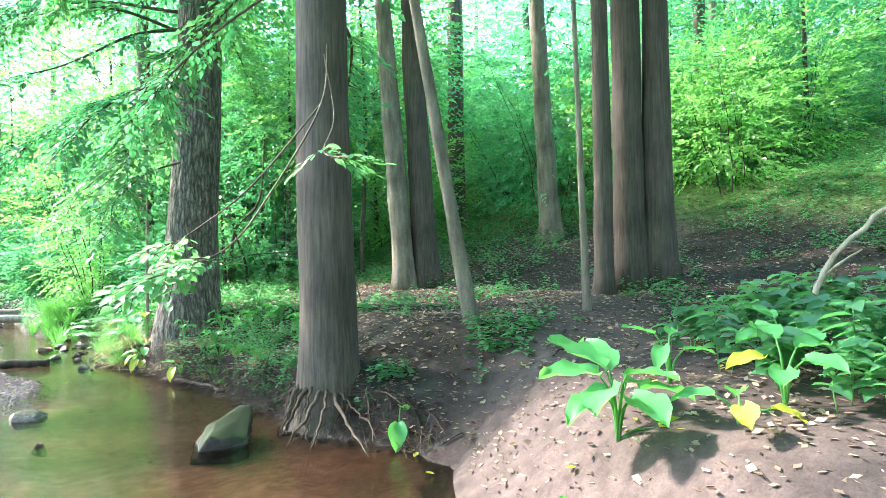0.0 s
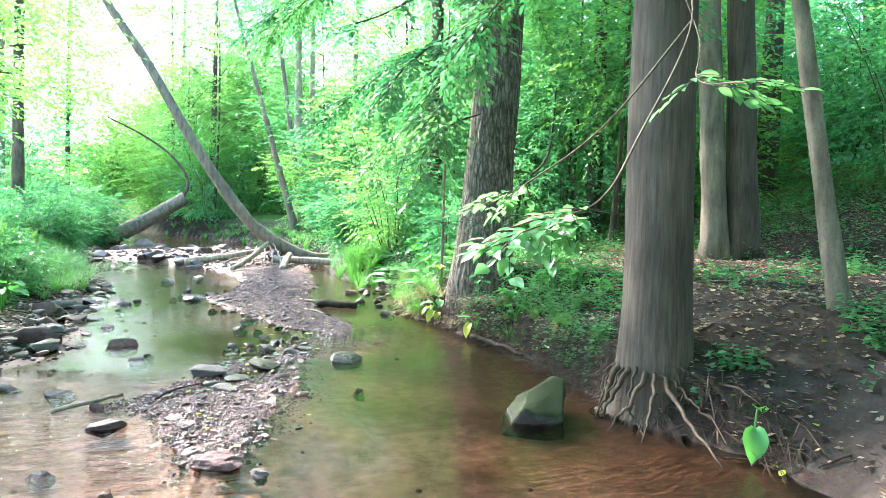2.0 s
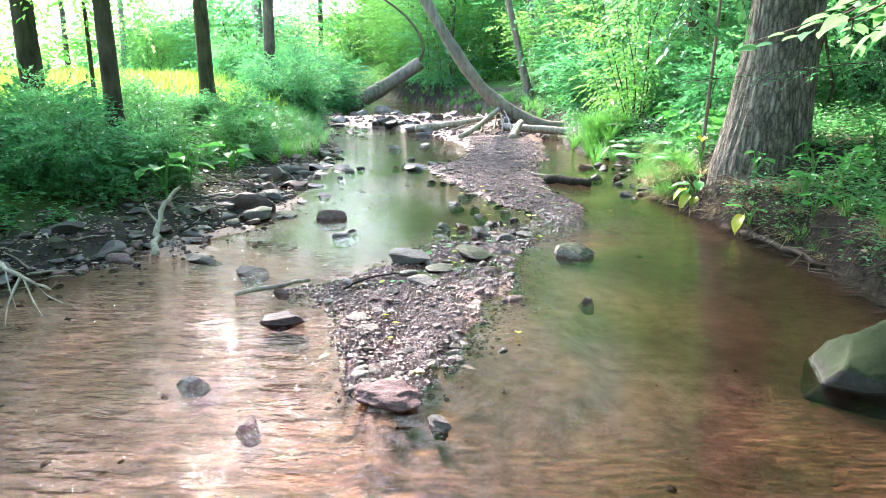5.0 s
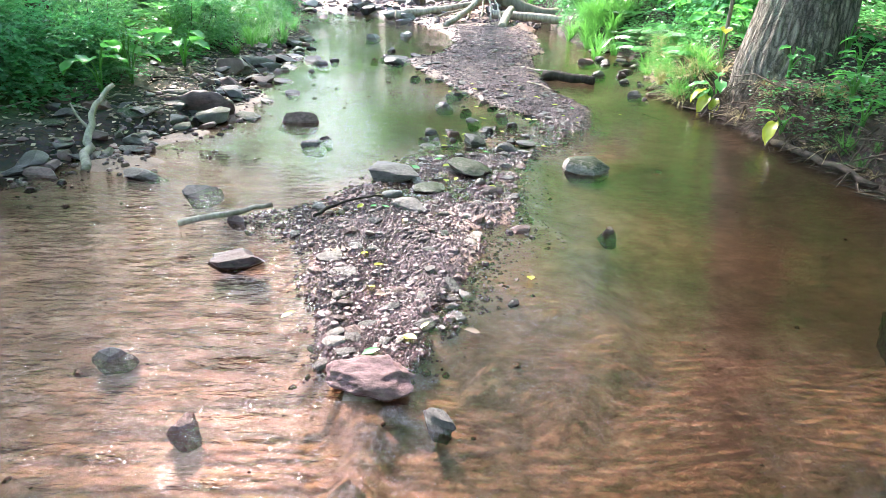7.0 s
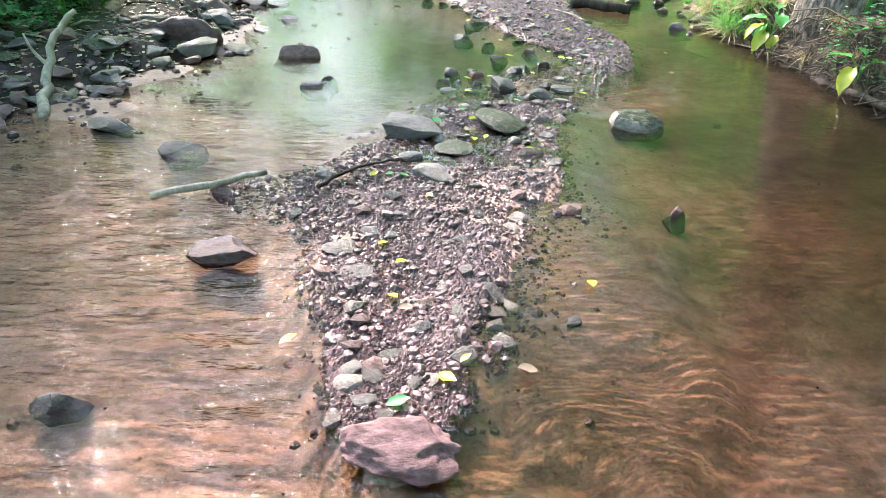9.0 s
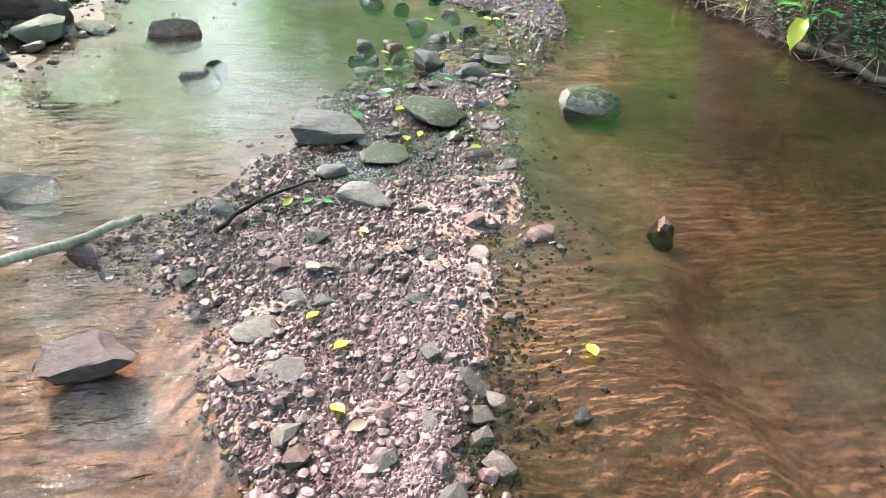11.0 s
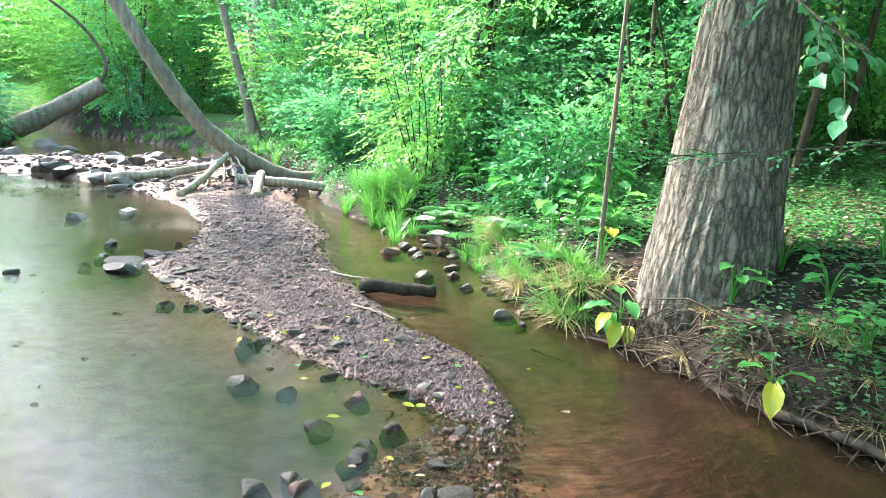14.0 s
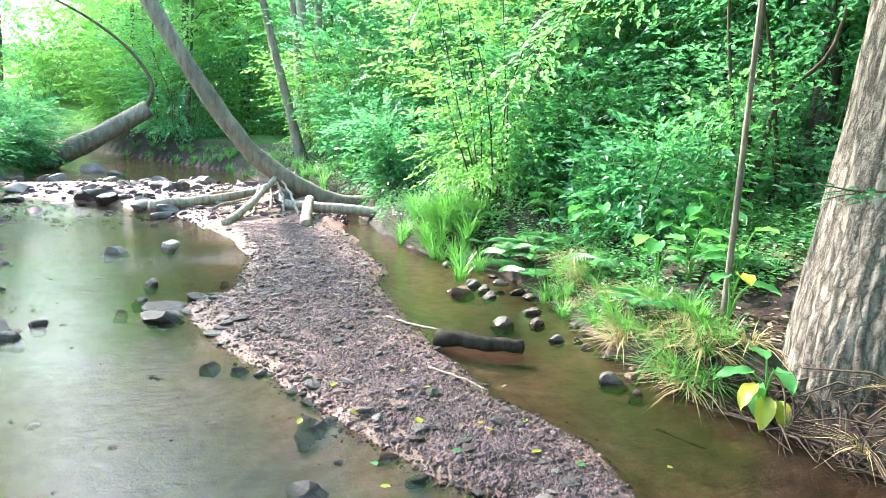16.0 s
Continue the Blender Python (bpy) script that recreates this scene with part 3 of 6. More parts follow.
def build_water():
    xs, ys = steps([(-85, 3), (-12, 1), (-4, 0.1), (4, 1), (6, 1)]), steps([(-30, 3), (0, 0.1), (16, 0.2), (26, 2), (110, 1)])
    X, Y = np.meshgrid(xs, ys)
    nx, ny = len(xs), len(ys)
    k = (np.arange(ny - 1)[:, None] * nx + np.arange(nx - 1)[None]).ravel()
    me = mesh_of("water", np.stack([X.ravel(), Y.ravel(), water_level(Y.ravel())], 1), np.stack([k, k + 1, k + nx + 1, k + nx], 1), M_WATER)
    x, y = X.ravel(), Y.ravel()
    run = np.maximum(smoothstep(1.5 - ((x + 1.5) / 1.5) ** 2 - ((y - 6.0) / 2.4) ** 2, 0, 1.2), smoothstep(1 - ((x + 2.2) / 1.2) ** 2 - ((y - 8.2) / 0.8) ** 2, 0, 0.7))
    run = np.maximum(run, 0.8 * smoothstep(1 - ((x - 1.0) / 0.9) ** 2 - ((y - 9.6) / 0.7) ** 2, 0, 0.8))
    me.attributes.new("run", "FLOAT", "POINT").data.foreach_set("value", run.astype(np.float32))
    return thing("water", "shallow clear brown stream water with soft ripples", "water", kind="structure", me=me)


build_ground()
build_water()

# ---- trees ----


def trunk_of(parent, pts, radii, mat, sides=14, ridge=0.0, ridges=11, flare=0.0, toes=5, seed=0, per=7, name="trunk"):
    """A stem through pts (relative to the tree's foot), flaring into root toes at its foot."""
    path = smooth_path(np.column_stack([pts, radii]), per)

    def widen(k, ang):
        hgt = k * (path[-1, 2] - path[0, 2])
        f = math.exp(-max(hgt, 0) / 0.33)
        return 1 + flare * f * (0.75 + 0.55 * np.cos(ang * toes + seed) + 0.25 * np.cos(ang * (toes + 2) + 2 * seed))
    me = mesh_of(name, *tube(path[:, :3], path[:, 3], sides, ridge, ridges, widen if flare else None, seed), mat)
    return piece(name, me, parent)


def limb_path(start, way, length, rnd, sag=0.0, rise=0.25, n=6):
    p, d, out = np.array(start, float), unit(np.array(way, float)), []
    for k in range(n):
        out.append(p.copy())
        d = unit(d + rnd.normal(0, 0.12, 3) + np.array([0, 0, (rise - sag * k) * 0.2]))
        p = p + d * length / (n - 1)
    return np.array(out)


def crown_of(parent, rnd, centre, radius, twigs, leaf, mat, per=10, base=None, limbs=7, bark=None, r0=0.06, hollow=0.35):
    """Limbs that leave the stem at base(height), and sprays of leaves around them."""
    c, R = np.array(centre, float), np.array(radius, float)
    anchors = []
    if base is not None:
        for k in range(limbs):
            az = 2.4 * k + rnd.uniform(-0.5, 0.5)
            h = c[2] + R[2] * rnd.uniform(-0.9, 0.55)
            tip_r = rnd.uniform(0.55, 0.95) * math.sqrt(max(0.15, 1 - ((h - c[2]) / R[2]) ** 2 * 0.8))
            s = base(h)
            ln = tip_r * (R[0] + R[1]) / 2
            path = limb_path(s, (math.cos(az), math.sin(az), rnd.uniform(0.1, 0.6)), ln, rnd, 0.12)
            piece("limb", mesh_of("limb", *tube(path, np.linspace(r0, 0.008, len(path)), 6, seed=k), bark), parent)
            for q in path[2:]:
                anchors.append(q)
    u = unit(rnd.normal(0, 1, (twigs, 3)))
    rad = rnd.uniform(hollow, 1.0, (twigs, 1)) ** 0.6
    lump = 1 + 0.35 * value_noise(u[:, 0] * 3 + 7, u[:, 1] * 3 + u[:, 2] * 2, 1, int(rnd.integers(99)))[:, None]
    P = c + u * rad * R * lump
    if anchors:
        A = np.array(anchors)
        near = A[np.argmin(((P[:, None] - A[None]) ** 2).sum(2), 1)]
        pull = rnd.uniform(0.0, 0.5, (twigs, 1))
        P = P * (1 - pull) + near * pull
    D = unit(P - c) * [1, 1, 0.35] + rnd.normal(0, 0.45, (twigs, 3)) * [1, 1, 0.4]
    v, f = sprays(P, D, rnd.uniform(4, 8, twigs) * leaf, per, leaf, rnd)
    return piece("crown", mesh_of("crown", v, f, mat, False), parent)


def tree(x, y, label, height, r, mat, seed, lean=(0, 0), crown=None, leaf=0.11, twigs=500, lm=None, flare=0.5, ridge=0.0, ridges=11, sides=14, bend=0.0, name="tree", group="", limbs=8):
    """A woodland tree: flared stem, limbs, and a crown (centre height, radius, half height)."""
    rnd = np.random.default_rng(seed)
    ob = thing(name, label, "tree", pose(x, y, floor_z(x, y) - 0.08), group)
    k = np.linspace(0, 1, 7)
    bx, by = bend * math.cos(seed), bend * math.sin(seed)
    pts = np.column_stack([lean[0] * height * k + bx * np.sin(k * 3.1), lean[1] * height * k + by * np.sin(k * 3.1), height * k])
    radii = r * (1 - 0.72 * k ** 0.9)
    trunk_of(ob, pts, radii, mat, sides, ridge, ridges, flare, seed=seed)
    if crown:
        ch, cr, chh = crown

        def base(h):
            t = np.clip(h / height, 0, 1)
            return np.array([np.interp(t, k, pts[:, 0]), np.interp(t, k, pts[:, 1]), min(h, height)])
        b = base(ch)
        crown_of(ob, rnd, (b[0], b[1], ch), (cr, cr, chh), twigs, leaf, lm or M_LEAF, 9, base, limbs, mat, r * 0.28)
    return ob


def shrub_parts(ob, rnd, height, spread, stems, twigs, leaf, lm, bark, r=0.015, per=9):
    tips = []
    for k in range(stems):
        az = 2.4 * k + rnd.uniform(-0.4, 0.4)
        foot = np.array([math.cos(az), math.sin(az), 0]) * 0.12 * spread * rnd.uniform(0.2, 1)
        path = limb_path(foot - [0, 0, 0.1], (math.cos(az) * 0.45 * spread / height, math.sin(az) * 0.45 * spread / height, 1), height * rnd.uniform(0.7, 1.05), rnd, 0.1)
        piece("stem", mesh_of("stem", *tube(path, np.linspace(r, 0.004, len(path)), 5, seed=k), bark), ob)
        tips += list(path[1:])
    T = np.array(tips)
    P = T[rnd.integers(0, len(T), twigs)] + rnd.normal(0, 0.16, (twigs, 3)) * [spread, spread, height * 0.55]
    P[:, 2] = np.maximum(P[:, 2], 0.12 * height)
    D = (P - [0, 0, height * 0.4]) * [1, 1, 0.3] + rnd.normal(0, 0.4, (twigs, 3)) * [1, 1, 0.5]
    v, f = sprays(P, D, rnd.uniform(3, 7, twigs) * leaf, per, leaf, rnd)
    piece("foliage", mesh_of("foliage", v, f, lm, False), ob)


def shrub(x, y, label, height, spread, seed, twigs=260, leaf=0.09, lm=None, bark=None, stems=6, group=""):
    ob = thing("shrub", label, "shrub", pose(x, y, floor_z(x, y)), group)
    shrub_parts(ob, np.random.default_rng(seed), height, spread, stems, twigs, leaf, lm or M_LEAF2, bark or M_BARK_D)
    return ob


# the large oak-like tree at the water's edge
def tree_bank_big():
    x, y = 3.78, 11.1
    ob = thing("tree", "large old tree with deeply furrowed grey-brown bark on the stream bank", "tree", pose(x, y, 0.12))
    pts = [(0, 0, -0.25), (0, 0, 0.15), (0.02, 0.0, 0.6), (0.05, 0.02, 1.2), (0.12, 0.05, 2.4), (0.25, 0.1, 4.5), (0.4, 0.2, 8), (0.5, 0.2, 13)]
    trunk_of(ob, pts, [0.60, 0.575, 0.545, 0.48, 0.40, 0.36, 0.30, 0.12], M_BARK_A, 160, 0.045, 38, 0.40, 5, 4, 18)
    rnd = np.random.default_rng(41)
    crown_of(ob, rnd, (0.4, 0.2, 9.5), (4.4, 4.4, 3.6), 1900, 0.17, M_LEAF, 9, lambda h: np.array([0.4, 0.2, h]), 9, M_BARK_A, 0.1)
    return ob


def tree_bank_smooth():
    x, y = 3.55, 6.1
    ob = thing("tree", "tall tree with smooth brown bark and roots bared by the stream", "tree", pose(x, y, 0.42))
    pts = [(0, 0, -0.45), (0, 0, 0.1), (0.0, 0.0, 0.5), (0.0, 0.0, 1.2), (-0.02, 0.02, 3), (-0.02, 0.05, 6), (0, 0.1, 10), (0, 0.2, 14)]
    trunk_of(ob, pts, [0.36, 0.34, 0.315, 0.30, 0.28, 0.255, 0.2, 0.09], M_BARK_B, 56, 0.010, 22, 0.36, 4, 2, 12)
    rnd = np.random.default_rng(43)
    crown_of(ob, rnd, (0, 0.1, 10.5), (4.6, 4.6, 3.2), 2200, 0.17, M_LEAF, 9, lambda h: np.array([0, 0.1, h]), 8, M_BARK_B, 0.09)
    # bared roots over the undercut: (azimuth, reach, drop, sideways bend, radius)
    for k, (az, reach, drop, bendy, rad) in enumerate(((176, 0.50, 0.40, 0.05, 0.075), (196, 0.56, 0.38, -0.10, 0.05), (222, 0.70, 0.40, -0.2, 0.055), (236, 1.0, 0.36, -0.1, 0.04), (148, 0.46, 0.42, 0.1, 0.035), (247, 1.45, 0.32, 0.15, 0.045), (208, 0.58, 0.42, 0.12, 0.022), (186, 0.58, 0.42, -0.08, 0.018), (162, 0.52, 0.42, 0.14, 0.016), (258, 0.9, 0.2, 0.1, 0.025))):
        d = np.array([math.cos(radians(az)), math.sin(radians(az)), 0])
        w = np.array([-d[1], d[0], 0])
        path = smooth_path(np.array([d * 0.2 + [0, 0, 0.16], d * 0.38 + [0, 0, 0.0], d * (0.38 + 0.45 * (reach - 0.3)) + w * bendy * 0.4 + [0, 0, -drop * 0.55], d * reach + w * bendy + [0, 0, -drop]]), 6)
        path[2:] += rnd.normal(0, 0.008, (len(path) - 2, 3))
        piece("root", mesh_of("root", *tube(path, np.linspace(rad * 0.62, 0.007, len(path)), 8, seed=k), M_ROOT), ob, None, "bared pale root" if k == 0 else "")
    return ob


tree_bank_big()
tree_bank_smooth()
TALL = "straight woodland tree with grey-brown bark and a leafy crown"
tree(5.3, 5.7, "slender grey sapling leaning, with a thin crown", 8.5, 0.10, M_BARK_C, 5, (-0.12, 0.11), (7.2, 1.8, 1.8), 0.11, 160, flare=0.25, sides=12, name="sapling", limbs=5)
tree(7.5, 9.95, "grey tree leaning beside its darker twin", 15, 0.22, M_BARK_C, 6, (-0.05, 0.04), (11, 3.2, 3.2), 0.2, 560, flare=0.3)
tree(7.95, 9.85, "brown twin-stemmed tree on the leafy flat", 16, 0.27, M_BARK_B, 7, (-0.035, 0.03), (12, 3.4, 3.4), 0.2, 560, flare=0.5)
tree(8.05, 5.75, "slim dark tree in a close group by the path", 13, 0.15, M_BARK_B, 8, (-0.01, 0.0), (10, 2.4, 2.6), 0.12, 300, flare=0.3, group="trunks by the path")
tree(8.75, 5.75, "tall brown tree in a close group by the path", 17, 0.27, M_BARK_B, 9, (-0.012, 0.004), (12, 3.5, 3.4), 0.2, 560, flare=0.35, group="trunks by the path")
tree(9.05, 5.45, "tall brown tree in a close group by the path", 17, 0.25, M_BARK_B, 10, (-0.002, 0.0), (12.5, 3.2, 3.4), 0.2, 560, flare=0.35, group="trunks by the path")
tree(6.75, 5.1, "thin pale sapling beside the path", 7, 0.055, M_BARK_C, 11, (-0.02, 0.02), (5.8, 1.4, 1.6), 0.10, 120, flare=0.2, sides=10, name="sapling", limbs=4)
tree(11.4, 9.6, TALL, 16, 0.24, M_BARK_C, 12, (-0.03, 0.03), (11.5, 3.2, 3.4), 0.16, 200)
tree(13.0, 14.6, TALL, 17, 0.28, M_BARK_D, 13, (0, 0), (11, 3.6, 4), 0.16, 200)
# left-bank crowns take the lighter leaf colour in place of sun on them
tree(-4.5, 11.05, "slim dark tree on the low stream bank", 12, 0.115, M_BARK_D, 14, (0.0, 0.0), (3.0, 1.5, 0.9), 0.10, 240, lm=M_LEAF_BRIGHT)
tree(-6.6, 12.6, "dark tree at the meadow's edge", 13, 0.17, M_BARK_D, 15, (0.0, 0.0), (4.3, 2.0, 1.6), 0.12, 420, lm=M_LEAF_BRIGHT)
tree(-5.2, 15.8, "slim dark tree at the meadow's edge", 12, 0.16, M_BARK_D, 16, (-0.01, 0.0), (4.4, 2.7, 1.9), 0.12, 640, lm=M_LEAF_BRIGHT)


def leaning_tree():
    ob = thing("leaning_tree", "bare grey tree fallen aslant across the stream", "fallen tree", pose(0, 0, 0))
    pts = [(3.4, 22.6, 0.2), (2.55, 22.5, 0.16), (1.75, 22.5, 0.36), (0.68, 22.5, 1.0), (-0.12, 22.5, 1.86), (-1.28, 22.5, 3.6), (-2.63, 22.5, 6.0), (-3.76, 22.5, 7.75), (-4.9, 22.4, 10.2), (-5.6, 22.3, 12.5)]
    trunk_of(ob, pts, [0.24, 0.22, 0.205, 0.19, 0.175, 0.155, 0.13, 0.115, 0.09, 0.04], M_BARK_C, 12, 0.0, 11, 0, seed=3)
    rnd = np.random.default_rng(5)
    crown_of(ob, rnd, (-5.0, 22, 12), (2.4, 2.4, 1.6), 200, 0.14, M_LEAF2, 9, lambda h: np.array([-4.9, 22, min(h, 12)]), 5, M_BARK_C, 0.05)
    return ob


def fallen_log():
    ob = thing("fallen_log", "grey-brown fallen trunk propped over the upper pool", "log", pose(0, 0, 0))
    pts = [(-5.4, 30.9, 0.2), (-4.3, 31, 0.81), (-3.24, 31, 1.46), (-2.2, 31, 2.16)]
    trunk_of(ob, pts, [0.34, 0.32, 0.29, 0.26], M_BARK_C, 12, seed=9)
    path = smooth_path([(-2.3, 31, 2.1), (-2.1, 31, 2.9), (-2.7, 31, 3.87), (-3.8, 31, 4.7), (-5.2, 31, 5.4)])
    piece("limb", mesh_of("limb", *tube(path, np.linspace(0.07, 0.03, len(path)), 7), M_BARK_D), ob)
    return ob


leaning_tree()
fallen_log()

# ---- understory ----


def dry_all(x, y):
    return (x < np.interp(y, Y_L, X_L) - 1.5) & (y > 38) | (x > np.interp(y, Y_R, X_R) + 1.5)


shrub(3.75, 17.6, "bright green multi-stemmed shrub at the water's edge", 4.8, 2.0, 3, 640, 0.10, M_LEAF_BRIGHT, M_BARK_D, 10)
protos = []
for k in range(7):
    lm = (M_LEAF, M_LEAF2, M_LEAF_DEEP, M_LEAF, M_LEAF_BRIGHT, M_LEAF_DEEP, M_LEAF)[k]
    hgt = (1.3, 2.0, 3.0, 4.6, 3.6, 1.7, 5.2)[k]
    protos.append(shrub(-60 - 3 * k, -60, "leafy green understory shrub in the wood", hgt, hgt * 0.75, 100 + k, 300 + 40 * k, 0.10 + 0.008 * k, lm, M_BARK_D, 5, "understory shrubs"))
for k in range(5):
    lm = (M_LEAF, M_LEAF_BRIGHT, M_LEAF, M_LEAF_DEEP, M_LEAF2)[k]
    protos.append(tree(-60 - 5 * k, -70, "young understory tree with tiers of green leaves", 7.5, 0.06, M_BARK_D, 300 + k, (0.02, 0.01), (4.6 + 0.3 * k, 2.5, 2.6), 0.13, 620, lm, 0.2, sides=8, bend=0.25, name="young_tree", group="understory trees", limbs=9))


def dry(x, y, m=0.8):
    return x < np.interp(y, Y_L, X_L) - m or x > np.interp(y, Y_R, X_R) + m


def scatter(n, area, which, seed, keep=lambda x, y: True, scale=(0.8, 1.25)):
    r = np.random.default_rng(seed)
    for _ in range(n):
        for _ in range(60):
            x, y = r.uniform(area[0], area[1]), r.uniform(area[2], area[3])
            if keep(x, y):
                break
        ob = copy_thing(protos[which[int(r.integers(len(which)))]], pose(x, y, floor_z(x, y) - 0.05, 0, 0, r.uniform(0, 360)))
        s = r.uniform(*scale)
        ob.scale = (s, s, s)


def behind(x, y):
    """Beyond the open flat under the trunks."""
    return dry(x, y, 1.2) and (x * 0.65 + y * 0.76 > 15.5 or (x > 12.5 and land(x, y)[3] < 0.4))


scatter(26, (3.4, 8, 13, 30), [0, 1, 5], 1, lambda x, y: dry(x, y, 0.9), (0.7, 1.1))
scatter(46, (5, 24, 13, 45), [1, 2, 3, 4, 6], 2, behind)
scatter(70, (12.5, 30, -4, 24), [1, 2, 3, 4], 3, behind)
for k, (x, y, w, sc) in enumerate(((-6.4, 9.3, 7, 0.8), (-7.8, 11.2, 9, 0.85), (-6.6, 14.2, 8, 0.75), (-8.8, 8.6, 10, 0.9), (-6.0, 7.0, 9, 0.7))):
    copy_thing(protos[w], pose(x, y, floor_z(x, y) - 0.05, 0, 0, 70 * k)).scale = (sc, sc, sc)
scatter(24, (-8.0, -3.6, 6, 15), [0, 5, 1], 4, lambda x, y: dry(x, y, 1.0) and x > -4.2 - 0.15 * y, (0.3, 0.5))
# valley shrubs mostly from the bright-leaved proto, its light put into the colour
scatter(34, (-22, -4, 26, 50), [4, 4, 3], 5, lambda x, y: dry(x, y, 1.0) and y > 33 - x * 0.25)
scatter(18, (-10, 6, 26, 60), [4, 4, 4, 3], 6, lambda x, y: dry(x, y, 0.8))
UND = [7, 8, 9, 10, 11]
scatter(30, (4, 26, 13, 38), UND, 11, lambda x, y: dry(x, y, 1.5) and x * 0.65 + y * 0.76 > 14.5)
scatter(20, (12.5, 28, -4, 20), UND, 12, behind)
scatter(12, (4.5, 9, 11.5, 24), UND, 13, lambda x, y: dry(x, y, 1.6), (0.8, 1.0))
# young trees here likewise lightened by leaf colour for the sunny valley
scatter(14, (-16, 8, 32, 55), [8, 8, 11], 15, lambda x, y: dry(x, y, 1.0) and x > -8, (0.9, 1.2))
scatter(16, (-12, 2, 38, 58), [4, 4, 3], 20, lambda x, y: dry(x, y, 0.6), (1.0, 1.5))
scatter(12, (-12, 2, 42, 60), [8, 8, 11], 21, lambda x, y: dry(x, y, 1.0) and x > -8, (0.9, 1.2))
scatter(14, (-9.5, -5.6, 25, 35), [0, 1, 5], 22, lambda x, y: dry(x, y, 0.3), (0.7, 1.1))
scatter(10, (-2, 4, 33, 50), [8, 8, 11], 18, lambda x, y: dry(x, y, 1.2), (0.9, 1.5))
# unseen young trees behind the start, added to close off the light
scatter(22, (-12, 14, -24, -4), UND, 19, lambda x, y: y < -5 or abs(x) > 6, (1.0, 1.5))
scatter(24, (-12, -4.6, 21, 42), [0, 1, 5], 16, lambda x, y: dry(x, y, 0.4) and x > -0.24 * y - 0.4, (0.6, 1.0))
for ob in protos:
    for o in (*ob.children_recursive, ob):
        bpy.data.objects.remove(o)


def far_wood(name, label, n, a0, a1, d0, d1, top, leaf, mat, seed, keep, slope=0.55):
    """Crowns and thickets far up the valley, too many to count."""
    r = np.random.default_rng(seed)
    a = np.radians(r.uniform(a0, a1, n))
    d = r.uniform(d0, d1, n)
    x, y = d * np.sin(a), d * np.cos(a)
    z = land(x, y)[0] + np.minimum(top, 3 + slope * (d - d0)) * r.uniform(0, 1, n) ** 1.1
    clump = value_noise(x * 1.0 + z * 0.7, y - z * 0.6, 2.6, seed) + r.normal(0, 0.3, n)
    ok = keep(x, y) & (clump > -0.25)
    P = np.column_stack([x, y, z])[ok]
    D = r.normal(0, 1, (len(P), 3)) * [1, 1, 0.4]
    v, f = sprays(P, D, r.uniform(3, 5, len(P)) * leaf, 8, leaf, r)
    thing(name, label, "woodland", kind="stuff", me=mesh_of(name, v, f, mat, False))


far_wood("far_wood", "dense distant green woodland foliage on the hillside", 21000, 14, 130, 24, 62, 24, 0.30, M_LEAF, 9, lambda x, y: dry_all(x, y))
# far valley leaves lightened in colour to stand in for the light there
far_wood("valley_wood", "distant foliage closing the valley upstream, toned pale for the light there", 10000, -36, 18, 50, 64, 23, 0.38, M_LEAF_BRIGHT, 10, lambda x, y: dry_all(x, y), 2.0)
# woodland out of view, added to block sky light from behind
far_wood("back_wood", "dense green woodland behind the ford, unseen and added to cut sky light", 12000, 132, 322, 11, 40, 20, 0.34, M_LEAF, 19, lambda x, y: (x > -1000) & ((x < -9) | (x > 6) | (y < -9)))
# tall trees out of view, their dense crowns added for shade
for k, (x, y) in enumerate(((5.2, -2.2), (-5.5, -3.0), (1.5, -6.5), (8.2, 0.3), (-8.8, 1.5), (11.0, -3.0), (-9, -6), (5, -10))):
    tree(x, y, TALL, 17, 0.24, M_BARK_B, 500 + k, (0, 0), (11.5, 5.0, 3.6), 0.24, 1200, sides=10, group="woodland trees", limbs=6)
rt = np.random.default_rng(31)
for k in range(46):
    a, d = math.radians(rt.uniform(-14, 118)), rt.uniform(17, 48)
    x, y = d * math.sin(a), d * math.cos(a)
    if not dry(x, y, 2) or (x < -5 and y < 34):
        continue
    tree(x, y, TALL, rt.uniform(14, 20), rt.uniform(0.12, 0.27), (M_BARK_C, M_BARK_D, M_BARK_B, M_BARK_C)[k % 4], 200 + k, (rt.normal(0, 0.025), rt.normal(0, 0.025)), (11.5, 2.8, 3.6), 0.16, 130, sides=9, group="woodland trees", limbs=5)
tree(2.6, 32.0, "pale-barked straight tree upstream", 17, 0.24, M_BARK_PALE, 401, (0, 0), (12, 3, 4), 0.18, 300, sides=9, limbs=5)
tree(3.3, 32.6, "pale-barked straight tree upstream", 17, 0.2, M_BARK_PALE, 402, (0, 0), (12, 3, 4), 0.18, 300, sides=9, limbs=5)
tree(2.2, 28.0, "slim grey tree leaning over the stream", 11, 0.15, M_BARK_C, 403, (-0.27, 0.0), (9.5, 2.2, 2.0), 0.15, 200, sides=9, limbs=4)
tree(2.6, 29.5, "slim grey tree leaning over the stream", 12, 0.14, M_BARK_C, 404, (-0.13, 0.0), (10, 2.2, 2.0), 0.15, 200, sides=9, limbs=4)
